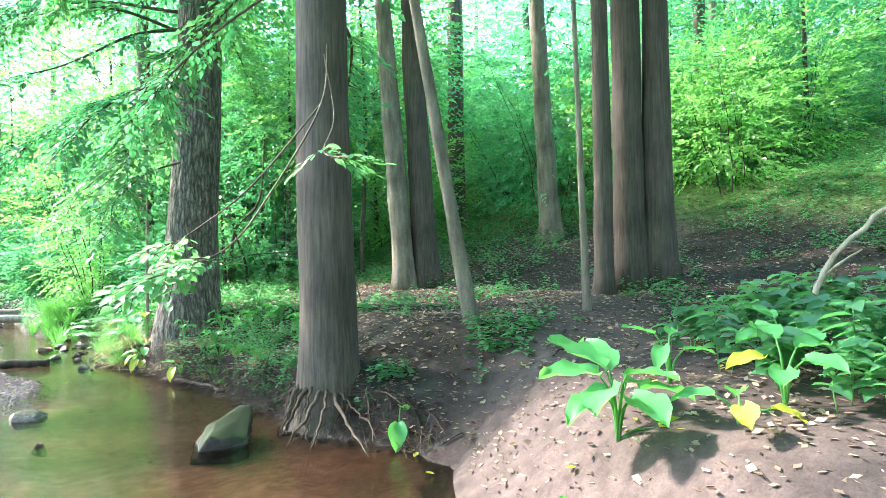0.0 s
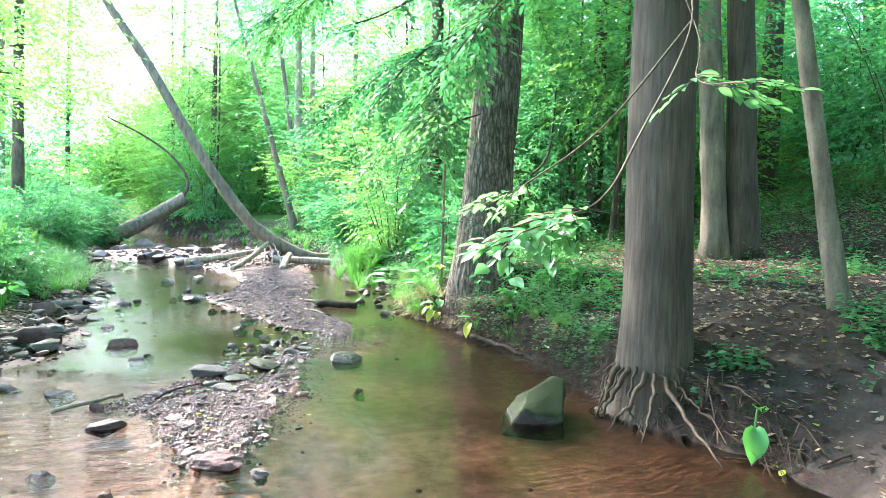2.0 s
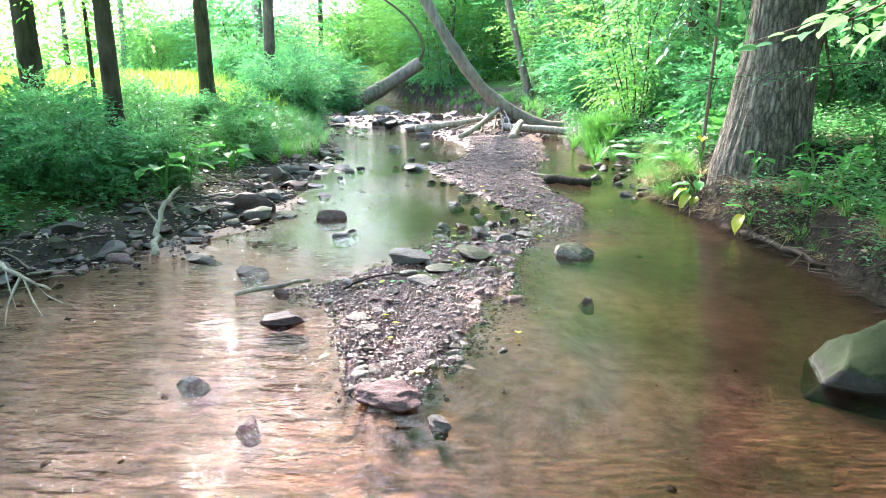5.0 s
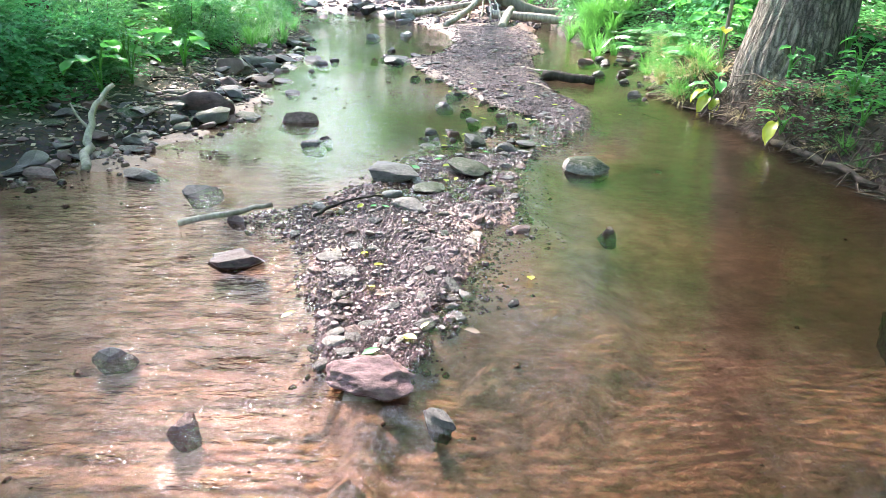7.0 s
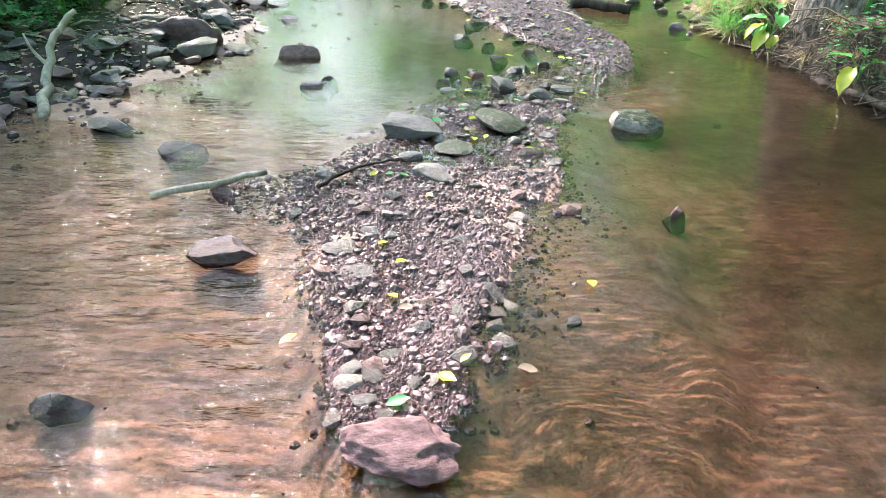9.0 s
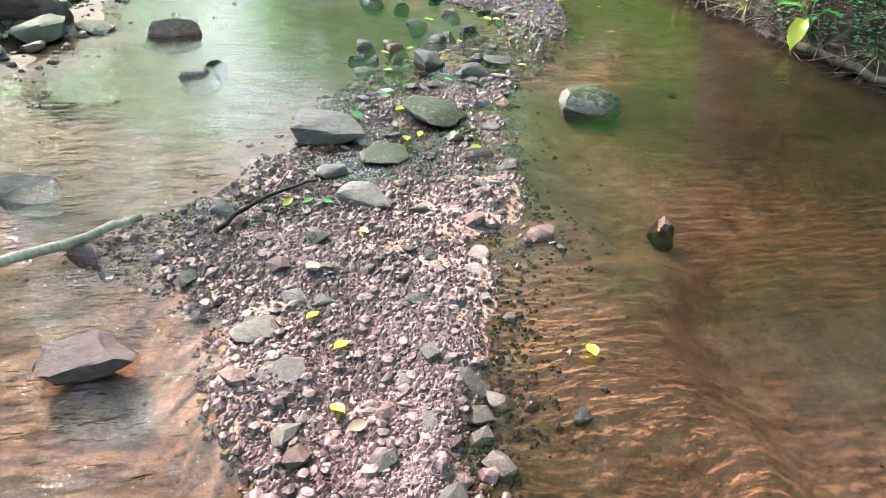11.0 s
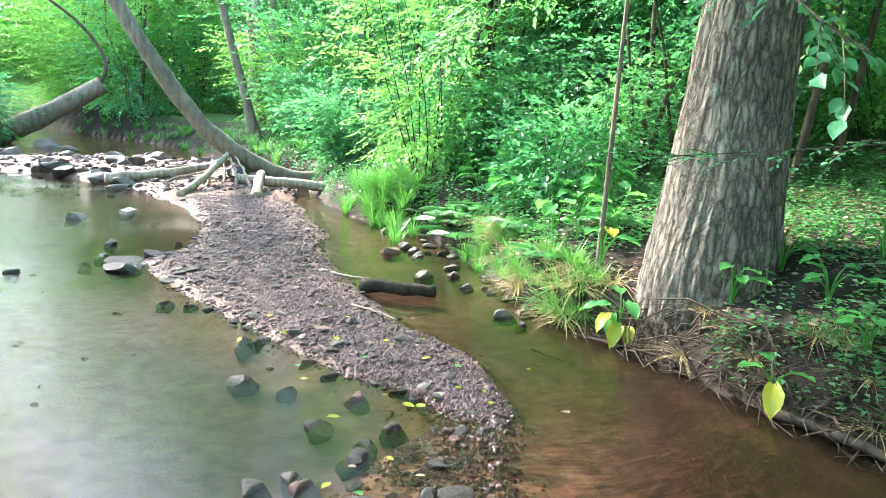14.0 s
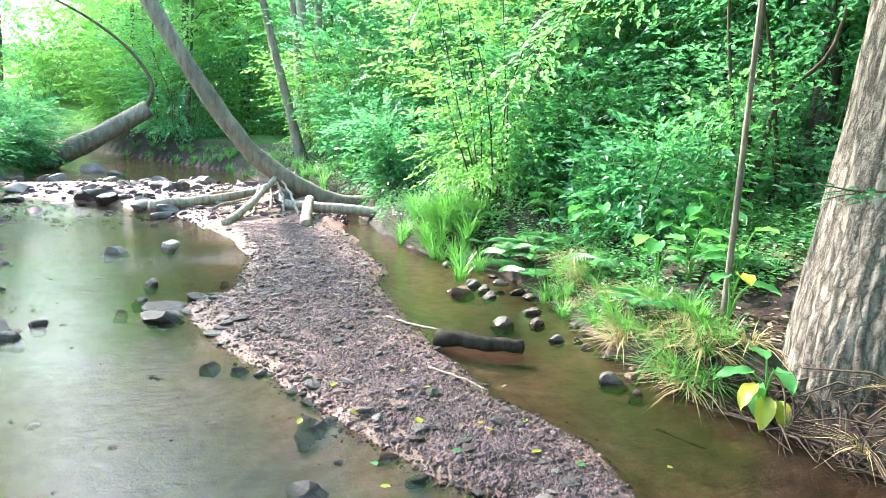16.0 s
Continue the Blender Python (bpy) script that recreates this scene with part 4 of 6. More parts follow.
# crowns lightened for the sun; they also screen sky from the water's reflections
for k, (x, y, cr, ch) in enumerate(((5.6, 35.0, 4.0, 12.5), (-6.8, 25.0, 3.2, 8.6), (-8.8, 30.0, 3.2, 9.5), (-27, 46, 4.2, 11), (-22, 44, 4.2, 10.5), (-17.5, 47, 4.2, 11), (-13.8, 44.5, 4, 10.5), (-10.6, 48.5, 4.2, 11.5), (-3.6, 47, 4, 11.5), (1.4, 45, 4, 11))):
    tree(x, y, "tall tree beside the upper stream, its green crown toned light for the sun", 18.5, 0.2, (M_BARK_C, M_BARK_D)[k % 2], 420 + k, (0.02, 0), (ch, cr, 5.2 if y > 40 else 2.6), 0.25 if y > 40 else 0.16, 700, M_LEAF_BRIGHT, sides=9, limbs=7)
tree(5.4, 19.3, "dark straight tree behind the streamside shrubs", 14, 0.27, M_BARK_D, 405, (0, 0), (10, 3.6, 3.4), 0.17, 1000, sides=12, limbs=5)
tree(3.4, 12.1, "thin grey sapling beside the old tree", 6.5, 0.028, M_BARK_C, 406, (0.02, 0.04), (5.6, 1.2, 1.4), 0.09, 90, sides=8, flare=0.1, name="sapling", limbs=4)


def dark_shrub():
    """A shrub of a few crooked dark stems that fork."""
    x, y = 5.75, 14.4
    ob = thing("shrub", "tall shrub with crooked forking dark stems", "shrub", pose(x, y, floor_z(x, y)))
    rnd = np.random.default_rng(8)
    for pts, r in (([(0, 0, -0.1), (-0.05, 0, 0.8), (-0.12, -0.1, 1.6), (-0.3, -0.2, 2.4), (-0.25, -0.2, 4.2)], 0.05), ([(0.05, 0, -0.1), (0.1, -0.1, 0.9), (0.2, -0.2, 1.5), (0.65, -0.4, 2.1), (0.75, -0.5, 3.6)], 0.045), ([(0.1, 0.1, -0.1), (0.5, 0.0, 0.35), (0.2, -0.1, 1.3), (-0.1, -0.2, 2.0), (-0.7, -0.3, 3.1)], 0.035), ([(-0.1, 0.1, -0.1), (-0.2, 0.1, 1.0), (-0.5, 0.1, 2.4), (-0.5, 0.2, 4)], 0.03)):
        p = smooth_path(pts, 5)
        piece("stem", mesh_of("stem", *tube(p, np.linspace(r, r * 0.4, len(p)), 7), M_BARK_D), ob)
    P = rnd.normal(0, 1, (330, 3)) * [1.1, 1.1, 0.7] + [0, -0.1, 3.3]
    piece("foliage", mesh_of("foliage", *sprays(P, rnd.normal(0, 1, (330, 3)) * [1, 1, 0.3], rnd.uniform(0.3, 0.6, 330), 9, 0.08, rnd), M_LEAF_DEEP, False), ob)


dark_shrub()

# ---- stones in the stream ----


def stone_shapes(mat, words, block, flat):
    return [stone_mesh("stone", mat, 10 * k + len(words), 0.6, 0.13, 3, block) for k in range(4)], words


KINDS = {
    M_STONE_GREY: stone_shapes(M_STONE_GREY, "worn grey stone lying in the shallow stream", 0.5, 0.62),
    M_STONE_RED: stone_shapes(M_STONE_RED, "broken red sandstone block in the stream bed", 0.6, 0.66),
    M_STONE_DARK: stone_shapes(M_STONE_DARK, "wet dark stone standing out of the water", 0.7, 0.66),
    M_STONE_PALE: stone_shapes(M_STONE_PALE, "pale dry stone in the stream", 0.6, 0.55),
    M_STONE_PALEG: stone_shapes(M_STONE_PALEG, "smooth pale grey cobble in the shallows", 0.1, 0.65),
    M_STONE_LITMOSS: stone_shapes(M_STONE_LITMOSS, "flat grey stone with a thin moss film", 0.4, 0.5),
}
stone_rng = random.Random(4)


def rock(x, y, w, mat, rise=0.0):
    """A stone about w wide, bedded in the stream."""
    shapes, words = KINDS[mat]
    s = w / 2
    yc = y + s * 0.5
    low = min(floor_z(x + dx, yc + dy) for dx in (-s * 0.6, s * 0.6) for dy in (-s * 0.4, s * 0.4)) - 0.01
    top = max(low, float(water_level(yc))) + (rise or w * stone_rng.uniform(0.14, 0.27))
    ob = thing("rock", words, "rock", pose(x, yc, (top + low) / 2, stone_rng.uniform(-7, 7), stone_rng.uniform(-7, 7), stone_rng.uniform(-25, 25)), "stones in the stream", me=shapes[stone_rng.randrange(4)])
    s = max(s, (top - low) * 0.5)
    ob.scale = (s * 1.1, s * stone_rng.uniform(0.7, 0.95), (top - low) / 2 / 0.5)
    return ob


rock(-0.38, 8.32, 0.48, M_STONE_GREY)
rock(0.21, 8.51, 0.37, M_STONE_LITMOSS)
rock(-0.08, 8.10, 0.26, M_STONE_LITMOSS)
rock(-0.35, 7.99, 0.16, M_STONE_PALEG)
rock(-0.20, 7.68, 0.25, M_STONE_GREY)
rock(0.27, 9.43, 0.24, M_STONE_GREY)
rock(0.58, 9.24, 0.22, M_STONE_GREY)
rock(0.74, 9.51, 0.19, M_STONE_DARK)
rock(1.20, 8.66, 0.41, M_STONE_LITMOSS)
rock(1.07, 7.43, 0.12, M_STONE_RED)
rock(-0.39, 7.05, 0.11, M_STONE_GREY)
rock(-0.58, 6.88, 0.19, M_STONE_GREY)
rock(-0.50, 6.69, 0.15, M_STONE_DARK)
rock(-1.27, 7.37, 0.14, M_STONE_RED)
rock(-1.71, 7.89, 0.29, M_STONE_DARK)
rock(-1.18, 9.24, 0.21, M_STONE_GREY)
rock(-1.12, 9.52, 0.13, M_STONE_DARK)
rock(-1.53, 10.05, 0.40, M_STONE_RED)
rock(0.28, 10.38, 0.18, M_STONE_DARK)
rock(-0.14, 6.64, 0.10, M_STONE_GREY)
rock(0.07, 6.58, 0.16, M_STONE_GREY)
rock(-0.15, 6.53, 0.08, M_STONE_GREY)
rock(-0.14, 6.46, 0.06, M_STONE_RED)
rock(-0.05, 6.45, 0.11, M_STONE_GREY)
rock(-0.14, 6.38, 0.05, M_STONE_PALE)
rock(0.39, 6.46, 0.08, M_STONE_DARK)
rock(0.50, 7.40, 0.15, M_STONE_RED)
rock(0.35, 8.13, 0.17, M_STONE_RED)
rock(0.50, 8.01, 0.12, M_STONE_DARK)
rock(0.35, 7.81, 0.10, M_STONE_GREY)
rock(-0.20, 8.30, 0.12, M_STONE_PALE)
rock(-0.21, 7.20, 0.09, M_STONE_RED)
rock(-0.04, 6.98, 0.10, M_STONE_GREY)
rock(-0.11, 7.00, 0.08, M_STONE_GREY)
rock(-0.48, 6.35, 0.06, M_STONE_RED)
block = thing("rock", "rough reddish conglomerate block in the shallows", "rock", pose(-0.2, 5.75, 0.025, 2, -3, 3), "stones in the stream", me=stone_mesh("stone", M_STONE_BLOCK, 57, 0.75, 0.30, 5, 0.85, 60))
block.scale = (0.205, 0.105, 0.095)
rock(-1.35, 5.88, 0.17, M_STONE_DARK, 0.03)
rock(-2.92, 10.46, 0.35, M_STONE_LITMOSS)
rock(-2.27, 8.19, 0.33, M_STONE_DARK)
rock(-2.95, 13.27, 0.75, M_STONE_DARK)
rock(-2.16, 14.04, 0.38, M_STONE_PALE)
rock(-0.91, 14.59, 0.42, M_STONE_DARK)
rock(-0.06, 11.12, 0.22, M_STONE_DARK)
rock(-2.90, 9.51, 0.37, M_STONE_LITMOSS)
rock(-3.59, 9.95, 0.40, M_STONE_GREY)
rock(-2.69, 9.09, 0.26, M_STONE_GREY)
rock(-0.90, 14.23, 0.43, M_STONE_DARK)
rock(0.06, 14.93, 0.21, M_STONE_DARK)
rock(-1.99, 13.85, 0.20, M_STONE_GREY)
rock(-1.63, 17.53, 0.34, M_STONE_PALE)
rock(-1.01, 17.94, 0.31, M_STONE_PALE)
rock(-1.10, 15.68, 0.19, M_STONE_DARK)
rock(-2.50, 22.73, 0.86, M_STONE_PALE)
rock(-3.66, 29.82, 0.76, M_STONE_PALE)
rock(-2.90, 28.85, 0.49, M_STONE_GREY)
rock(-1.68, 22.66, 0.41, M_STONE_DARK)
rock(-4.08, 25.70, 0.40, M_STONE_RED)
rock(2.20, 13.67, 0.28, M_STONE_GREY)
rock(1.23, 11.04, 0.14, M_STONE_DARK)
rock(1.27, 10.80, 0.10, M_STONE_DARK)
rock(0.67, 11.55, 0.15, M_STONE_GREY)
rock(0.03, 12.39, 0.13, M_STONE_DARK)
rock(0.17, 12.41, 0.14, M_STONE_DARK)
rock(2.76, 14.00, 0.24, M_STONE_DARK)
rock(2.50, 13.12, 0.17, M_STONE_GREY)
rock(2.29, 14.92, 0.40, M_STONE_RED)
rock(-0.46, 13.74, 0.19, M_STONE_DARK)
rock(-0.60, 15.01, 0.23, M_STONE_DARK)
rock(-0.24, 14.04, 0.18, M_STONE_DARK)
rock(-0.89, 5.47, 0.14, M_STONE_RED, 0.015)
rock(-0.31, 8.41, 0.04, M_STONE_PALE)
rock(-2.81, 10.12, 0.35, M_STONE_DARK)
rock(-2.67, 13.14, 0.48, M_STONE_DARK)
rock(-2.64, 8.88, 0.24, M_STONE_DARK)

# the mossy boulder under the bank
boulder = thing("boulder", "large grey boulder with green moss on its back", "boulder", pose(2.47, 6.27, 0.02, 6, -14, 34), me=stone_mesh("boulder", M_STONE_MOSS, 78, 0.62, 0.26, 4, 0.12, 180))
boulder.scale = (0.49, 0.34, 0.40)



def rubble(name, label, stones):
    """Many bedded stones (x, y, width, material) joined into one."""
    parts, mats_used, index = [], [], []
    for x, y, w, mat in stones:
        shapes, words = KINDS[mat]
        me = shapes[stone_rng.randrange(4)]
        co = np.empty(len(me.vertices) * 3)
        me.vertices.foreach_get("co", co)
        co = co.reshape(-1, 3) * [w * 0.55, w * stone_rng.uniform(0.35, 0.5), w * stone_rng.uniform(0.3, 0.5)]
        m = np.array(pose(x, y, floor_z(x, y) + w * 0.07, stone_rng.uniform(-14, 14), stone_rng.uniform(-14, 14), stone_rng.uniform(0, 360)))
        if mat not in mats_used:
            mats_used.append(mat)
        parts.append((co @ m[:3, :3].T + m[:3, 3], [list(p.vertices) for p in me.polygons]))
        index += [mats_used.index(mat)] * len(me.polygons)
    me = mesh_of(name, *joined(parts), mats_used[0])
    for mat in mats_used[1:]:
        me.materials.append(mat)
    me.polygons.foreach_set("material_index", index)
    me.set_sharp_from_angle(angle=radians(24))
    return thing(name, label, "rubble", kind="stuff", me=me)


def slab(x, y, z, size, turn, mat, seed, label, tilt=0):
    """A broken angular block of that length, depth and height."""
    ob = thing("rock", label, "rock", pose(x, y, z, tilt, 3, turn), "stones in the stream", me=stone_mesh("stone", mat, seed, 0.8, 0.24, 4, 0.9, 40))
    ob.scale = (size[0] / 1.8, size[1] / 1.8, size[2] / 1.5)
    return ob


slab(-1.14, 6.86, -0.005, (0.34, 0.22, 0.15), 6, M_STONE_SLAB, 61, "flat broken slab of reddish sandstone in the shallows", -6)
slab(-2.6, 10.42, 0.08, (0.72, 0.42, 0.34), 2, M_STONE_SLAB, 63, "long broken block of dark red sandstone at the shore")
slab(0.04, 5.56, -0.01, (0.075, 0.22, 0.09), 22, M_STONE_GREY, 66, "pointed pale grey stone beside the red block")

# scattered stones of the upper riffle and the stony left shelf
rr = np.random.default_rng(12)
mats = list(KINDS)
upper, margin = [], []
for k in range(90):
    y = rr.uniform(21.3, 27.0)
    x = rr.uniform(np.interp(y, Y_L, X_L) + 0.1, np.interp(y, Y_R, X_R) - 0.2)
    upper.append((x, y, rr.uniform(0.14, 0.6), mats[(0, 3, 3, 1, 2, 0, 4)[k % 7]]))
rubble("riffle_rubble", "broken pale and grey stones of the upper riffle", upper)
for k in range(60):
    y = rr.uniform(7.6, 17.0)
    x = np.interp(y, Y_L, X_L) + rr.normal(-0.15, 0.35)
    rock(x, y, rr.uniform(0.08, 0.34), mats[(2, 0, 2, 5, 1, 2)[k % 6]])
for k in range(260):
    y = rr.uniform(7.4, 15.5)
    x = np.interp(y, Y_L, X_L) + 0.15 - abs(rr.normal(0, 0.55))
    margin.append((x, y, rr.uniform(0.05, 0.2) if k % 11 else rr.uniform(0.25, 0.42), mats[(2, 1, 2, 1, 2, 5)[k % 6]]))
rubble("bank_rubble", "dark broken stones heaped along the foot of the bank", margin)
for k in range(26):
    y = rr.uniform(11.8, 16.5)
    rock(np.interp(y, Y_R, X_R) - abs(rr.normal(0.05, 0.3)), y, rr.uniform(0.08, 0.24), mats[(0, 2, 2, 0, 1)[k % 5]])
for k in range(84):
    y = rr.uniform(9.2, 15.8)
    x = np.interp(y, Y_B, X_BL) + rr.normal(0.05, 0.22)
    w = rr.uniform(0.06, 0.2)
    rock(x, y, w, mats[(2, 2, 0, 1)[k % 4]], w * 0.12)
for k in range(60):
    y = rr.uniform(5.9, 9.6)
    x = rr.uniform(np.interp(y, Y_B, X_BL), np.interp(y, Y_B, X_BR) * 0.8)
    rock(x, y, rr.uniform(0.04, 0.12), mats[(0, 2, 1, 4, 0, 3)[k % 6]])


def wood(name, label, pts, r0, r1, mat, sides=8, seed=0, twigs=(), category="driftwood"):
    ob = thing(name, label, category, pose(*pts[0]))
    p = smooth_path(np.array(pts, float) - np.array(pts[0], float), 5)
    r = np.random.default_rng(seed)
    p[1:-1] += r.normal(0, min(r0 * 0.3, 0.01), (len(p) - 2, 3))
    piece("stem", mesh_of("stem", *tube(p, np.linspace(r0, r1, len(p)), sides, seed=seed), mat), ob)
    for k, (t, dx, dy, dz, rad) in enumerate(twigs):
        a = p[int(t * (len(p) - 1))]
        q = smooth_path([a, a + np.array([dx, dy, dz]) * 0.5 + r.normal(0, 0.02, 3), a + np.array([dx, dy, dz])], 4)
        piece("twig", mesh_of("twig", *tube(q, np.linspace(rad, rad * 0.4, len(q)), 6, seed=k), mat), ob)
    return ob


wood("stick", "pale weathered stick lodged among stones", [(-1.62, 7.32, 0.02), (-1.33, 7.41, 0.06), (-1.10, 7.57, 0.07)], 0.022, 0.016, M_DRIFT, seed=1)
wood("twig", "dark wet twig caught on the gravel", [(-0.82, 7.52, 0.02), (-0.63, 7.71, 0.06), (-0.42, 7.86, 0.05)], 0.011, 0.006, M_WETWOOD, seed=2, twigs=((0.6, 0.05, 0.12, 0.04, 0.005),))
wood("branch", "forked pale branch standing on the stony bank", [(-2.75, 8.36, 0.0), (-2.92, 8.75, 0.12), (-2.93, 8.95, 0.32), (-2.80, 9.1, 0.52)], 0.04, 0.018, M_DRIFT, seed=3, twigs=((0.5, -0.15, 0.05, 0.2, 0.016),))
wood("stick", "grey stick lying on the stony bank", [(-3.85, 9.09, 0.22), (-3.5, 8.95, 0.16), (-3.2, 8.79, 0.06)], 0.03, 0.02, M_DRIFT, seed=4)
wood("branch", "dead pale forked branch hanging over the water", [(-3.6, 7.25, 0.42), (-3.19, 7.02, 0.3), (-2.9, 6.84, 0.27), (-2.7, 6.8, 0.2)], 0.022, 0.008, M_DRIFT, seed=5, twigs=((0.6, 0.1, -0.35, -0.24, 0.011), (0.7, 0.24, -0.2, -0.2, 0.008), (0.45, 0.25, -0.28, -0.2, 0.008), (0.85, 0.12, 0.1, -0.18, 0.006)))
wood("driftwood_log", "long grey driftwood log on the gravel", [(-1.55, 21.7, 0.16), (-0.7, 21.9, 0.24), (0.1, 22.2, 0.34), (0.9, 22.6, 0.5)], 0.11, 0.09, M_DRIFT, 10, 6)
wood("driftwood_log", "grey driftwood log propped on the pile", [(-0.2, 19.9, 0.08), (0.25, 20.8, 0.32), (0.85, 22.2, 0.72)], 0.085, 0.06, M_DRIFT, 9, 7)
wood("driftwood_log", "short stub of a pale log on sand", [(1.15, 19.6, 0.10), (1.25, 20.3, 0.24), (1.45, 21.3, 0.4)], 0.11, 0.09, M_DRIFT, 9, 8)
wood("driftwood_log", "long pale log lying across the side channel", [(1.0, 21.6, 0.25), (2.2, 21.2, 0.2), (3.2, 20.9, 0.16)], 0.12, 0.10, M_DRIFT, 10, 9)
for k, (a, b) in enumerate((((0.7, 21.4, 0.1), (0.78, 22.6, 0.75)), ((0.3, 20.9, 0.1), (0.5, 21.9, 0.6)), ((0.95, 21.2, 0.1), (0.9, 22.2, 0.65)), ((0.1, 21.2, 0.12), (0.7, 22.3, 0.6)), ((1.2, 21.0, 0.1), (1.0, 22.4, 0.7)), ((-0.5, 21.3, 0.14), (0.6, 21.9, 0.4)), ((-0.9, 22.4, 0.25), (0.9, 23.2, 0.45)))):
    wood("stick", "pale broken stick leaning in the driftwood pile", [a, tuple((u + v) / 2 + 0.03 for u, v in zip(a, b)), b], 0.034, 0.02, M_DRIFT, 7, 20 + k)
wood("log", "short dark water-worn log beside the gravel bar", [(1.36, 13.24, 0.05), (1.67, 13.03, 0.07), (2.02, 12.88, 0.05)], 0.075, 0.06, M_WETWOOD, 10, 10, (), "log")
wood("stick", "thin pale stick on the gravel bar", [(1.1, 13.95, 0.05), (1.25, 13.6, 0.07), (1.45, 13.25, 0.11)], 0.014, 0.008, M_DRIFT, 6, 11)
wood("stick", "thin pale stick on the gravel bar", [(1.04, 12.5, 0.07), (1.18, 12.25, 0.08), (1.3, 12.0, 0.07)], 0.010, 0.006, M_DRIFT, 6, 12)
wood("log", "dark wet branch along the foot of the bank", [(3.12, 9.75, 0.04), (3.22, 9.2, 0.06), (3.3, 8.4, 0.06)], 0.032, 0.026, M_WETWOOD, 8, 13, (), "log")
wood("stick", "thin dark stick under the shallow water", [(2.35, 11.5, -0.1), (2.6, 10.8, -0.1), (2.85, 10.1, -0.09)], 0.013, 0.008, M_WETWOOD, 6, 14)
wood("stick", "thin dark stick under the shallow water", [(2.6, 11.2, -0.1), (2.75, 10.6, -0.1), (2.8, 10.2, -0.09)], 0.011, 0.008, M_WETWOOD, 6, 15)
wood("dead_branch", "dead bare forked branch leaning over the path", [(5.9, 2.2, floor_z(5.9, 2.2)), (5.95, 2.1, 1.5), (6.05, 1.95, 1.85), (6.3, 1.6, 2.25)], 0.035, 0.018, M_BARK_PALE, 8, 16, ((0.45, 0.35, -0.2, 0.25, 0.018), (0.7, 0.3, -0.1, 0.05, 0.012)), "branch")
rw = np.random.default_rng(5)
for k in range(120):
    side = k % 2 if k < 60 else 0
    if side:
        x, y = rw.uniform(3.9, 8.5), rw.uniform(2.6, 10)
    else:
        y = rw.uniform(7, 17)
        x = np.interp(y, Y_L, X_L) - rw.uniform(0.0, 1.1)
    a, ln = rw.uniform(0, 3.14), rw.uniform(0.15, 0.55)
    dx, dy = math.cos(a) * ln, math.sin(a) * ln
    wood("twig", "thin dead twig on the forest floor", [(x, y, floor_z(x, y) + 0.015), (x + dx / 2, y + dy / 2, floor_z(x + dx / 2, y + dy / 2) + 0.03), (x + dx, y + dy, floor_z(x + dx, y + dy) + 0.015)], 0.011, 0.005, M_DRIFT if k % 3 else M_WETWOOD, 5, 60 + k)

# ---- leafy branches that hang into the way ----


def leafy_branch(label, pts, r0, twigs, leaf, seed, mat=None, spread=0.3, fine=True, per=7, droop=0.1, bare=0.25):
    ob = thing("leafy_branch", label, "branch", pose(*pts[0]))
    r = np.random.default_rng(seed)
    p = smooth_path(np.array(pts, float) - np.array(pts[0], float), 8)
    piece("stem", mesh_of("stem", *tube(p, np.linspace(r0, 0.003, len(p)), 6, seed=seed), M_BARK_D), ob)
    t = np.gradient(p, axis=0)
    lo = int(len(p) * bare)
    k = r.integers(lo, len(p), twigs)
    side = np.cross(unit(t[k]), [0, 0, 1.0]) * r.choice([-1, 1], (twigs, 1))
    D = unit(unit(t[k]) * 0.7 + side * r.uniform(0.4, 1, (twigs, 1)) + r.normal(0, 0.15, (twigs, 3)) - [0, 0, droop])
    ln = r.uniform(0.6, 1.2, twigs) * spread
    for j in range(twigs):
        q = np.array([p[k[j]], p[k[j]] + D[j] * ln[j] * 0.5, p[k[j]] + D[j] * ln[j] - [0, 0, 0.09 * ln[j]]])
        piece("twig", mesh_of("twig", *tube(q, [0.004, 0.003, 0.0015], 4), M_BARK_D), ob)
    piece("leaves", mesh_of("leaves", *sprays(p[k], D, ln, per, leaf, r, fine, 0.12), mat or M_LEAF), ob)
    return ob


leafy_branch("drooping beech branch with broad fresh leaves over the stream", [(3.5, 5.95, 4.1), (2.7, 4.7, 3.1), (1.9, 4.1, 2.2), (1.5, 3.75, 1.9), (1.2, 3.6, 1.8), (0.95, 3.55, 1.72)], 0.009, 18, 0.085, 1, M_LEAF2, 0.28, droop=0.0, bare=0.68)
leafy_branch("drooping beech branch with broad fresh leaves over the stream", [(2.7, 4.7, 3.1), (2.1, 4.7, 2.4), (1.75, 5.0, 2.05), (1.55, 5.4, 1.85)], 0.009, 10, 0.09, 2, M_LEAF2, 0.28, droop=0.0, bare=0.68)
leafy_branch("small leafy branch in front of the smooth trunk", [(3.45, 5.95, 4.0), (3.0, 5.0, 3.1), (2.6, 4.5, 2.68), (2.45, 4.0, 2.55)], 0.008, 8, 0.10, 3, M_LEAF2, 0.32, droop=0.02, bare=0.6)
leafy_branch("fine-leaved low branch before the furrowed trunk", [(5.9, 9.0, floor_z(5.9, 9.0) - 0.05), (5.7, 9.1, 1.55), (5.1, 9.35, 1.88), (4.3, 9.8, 1.85), (3.4, 10.2, 1.72), (2.6, 10.5, 1.62)], 0.012, 26, 0.055, 4, M_LEAF, 0.34, per=9)
leafy_branch("high leafy branch over the stream", [(3.6, 10.9, 5.6), (2.6, 9.8, 5.0), (1.6, 8.9, 4.2), (0.9, 8.4, 3.8)], 0.03, 34, 0.10, 5, M_LEAF, 0.5, per=9)
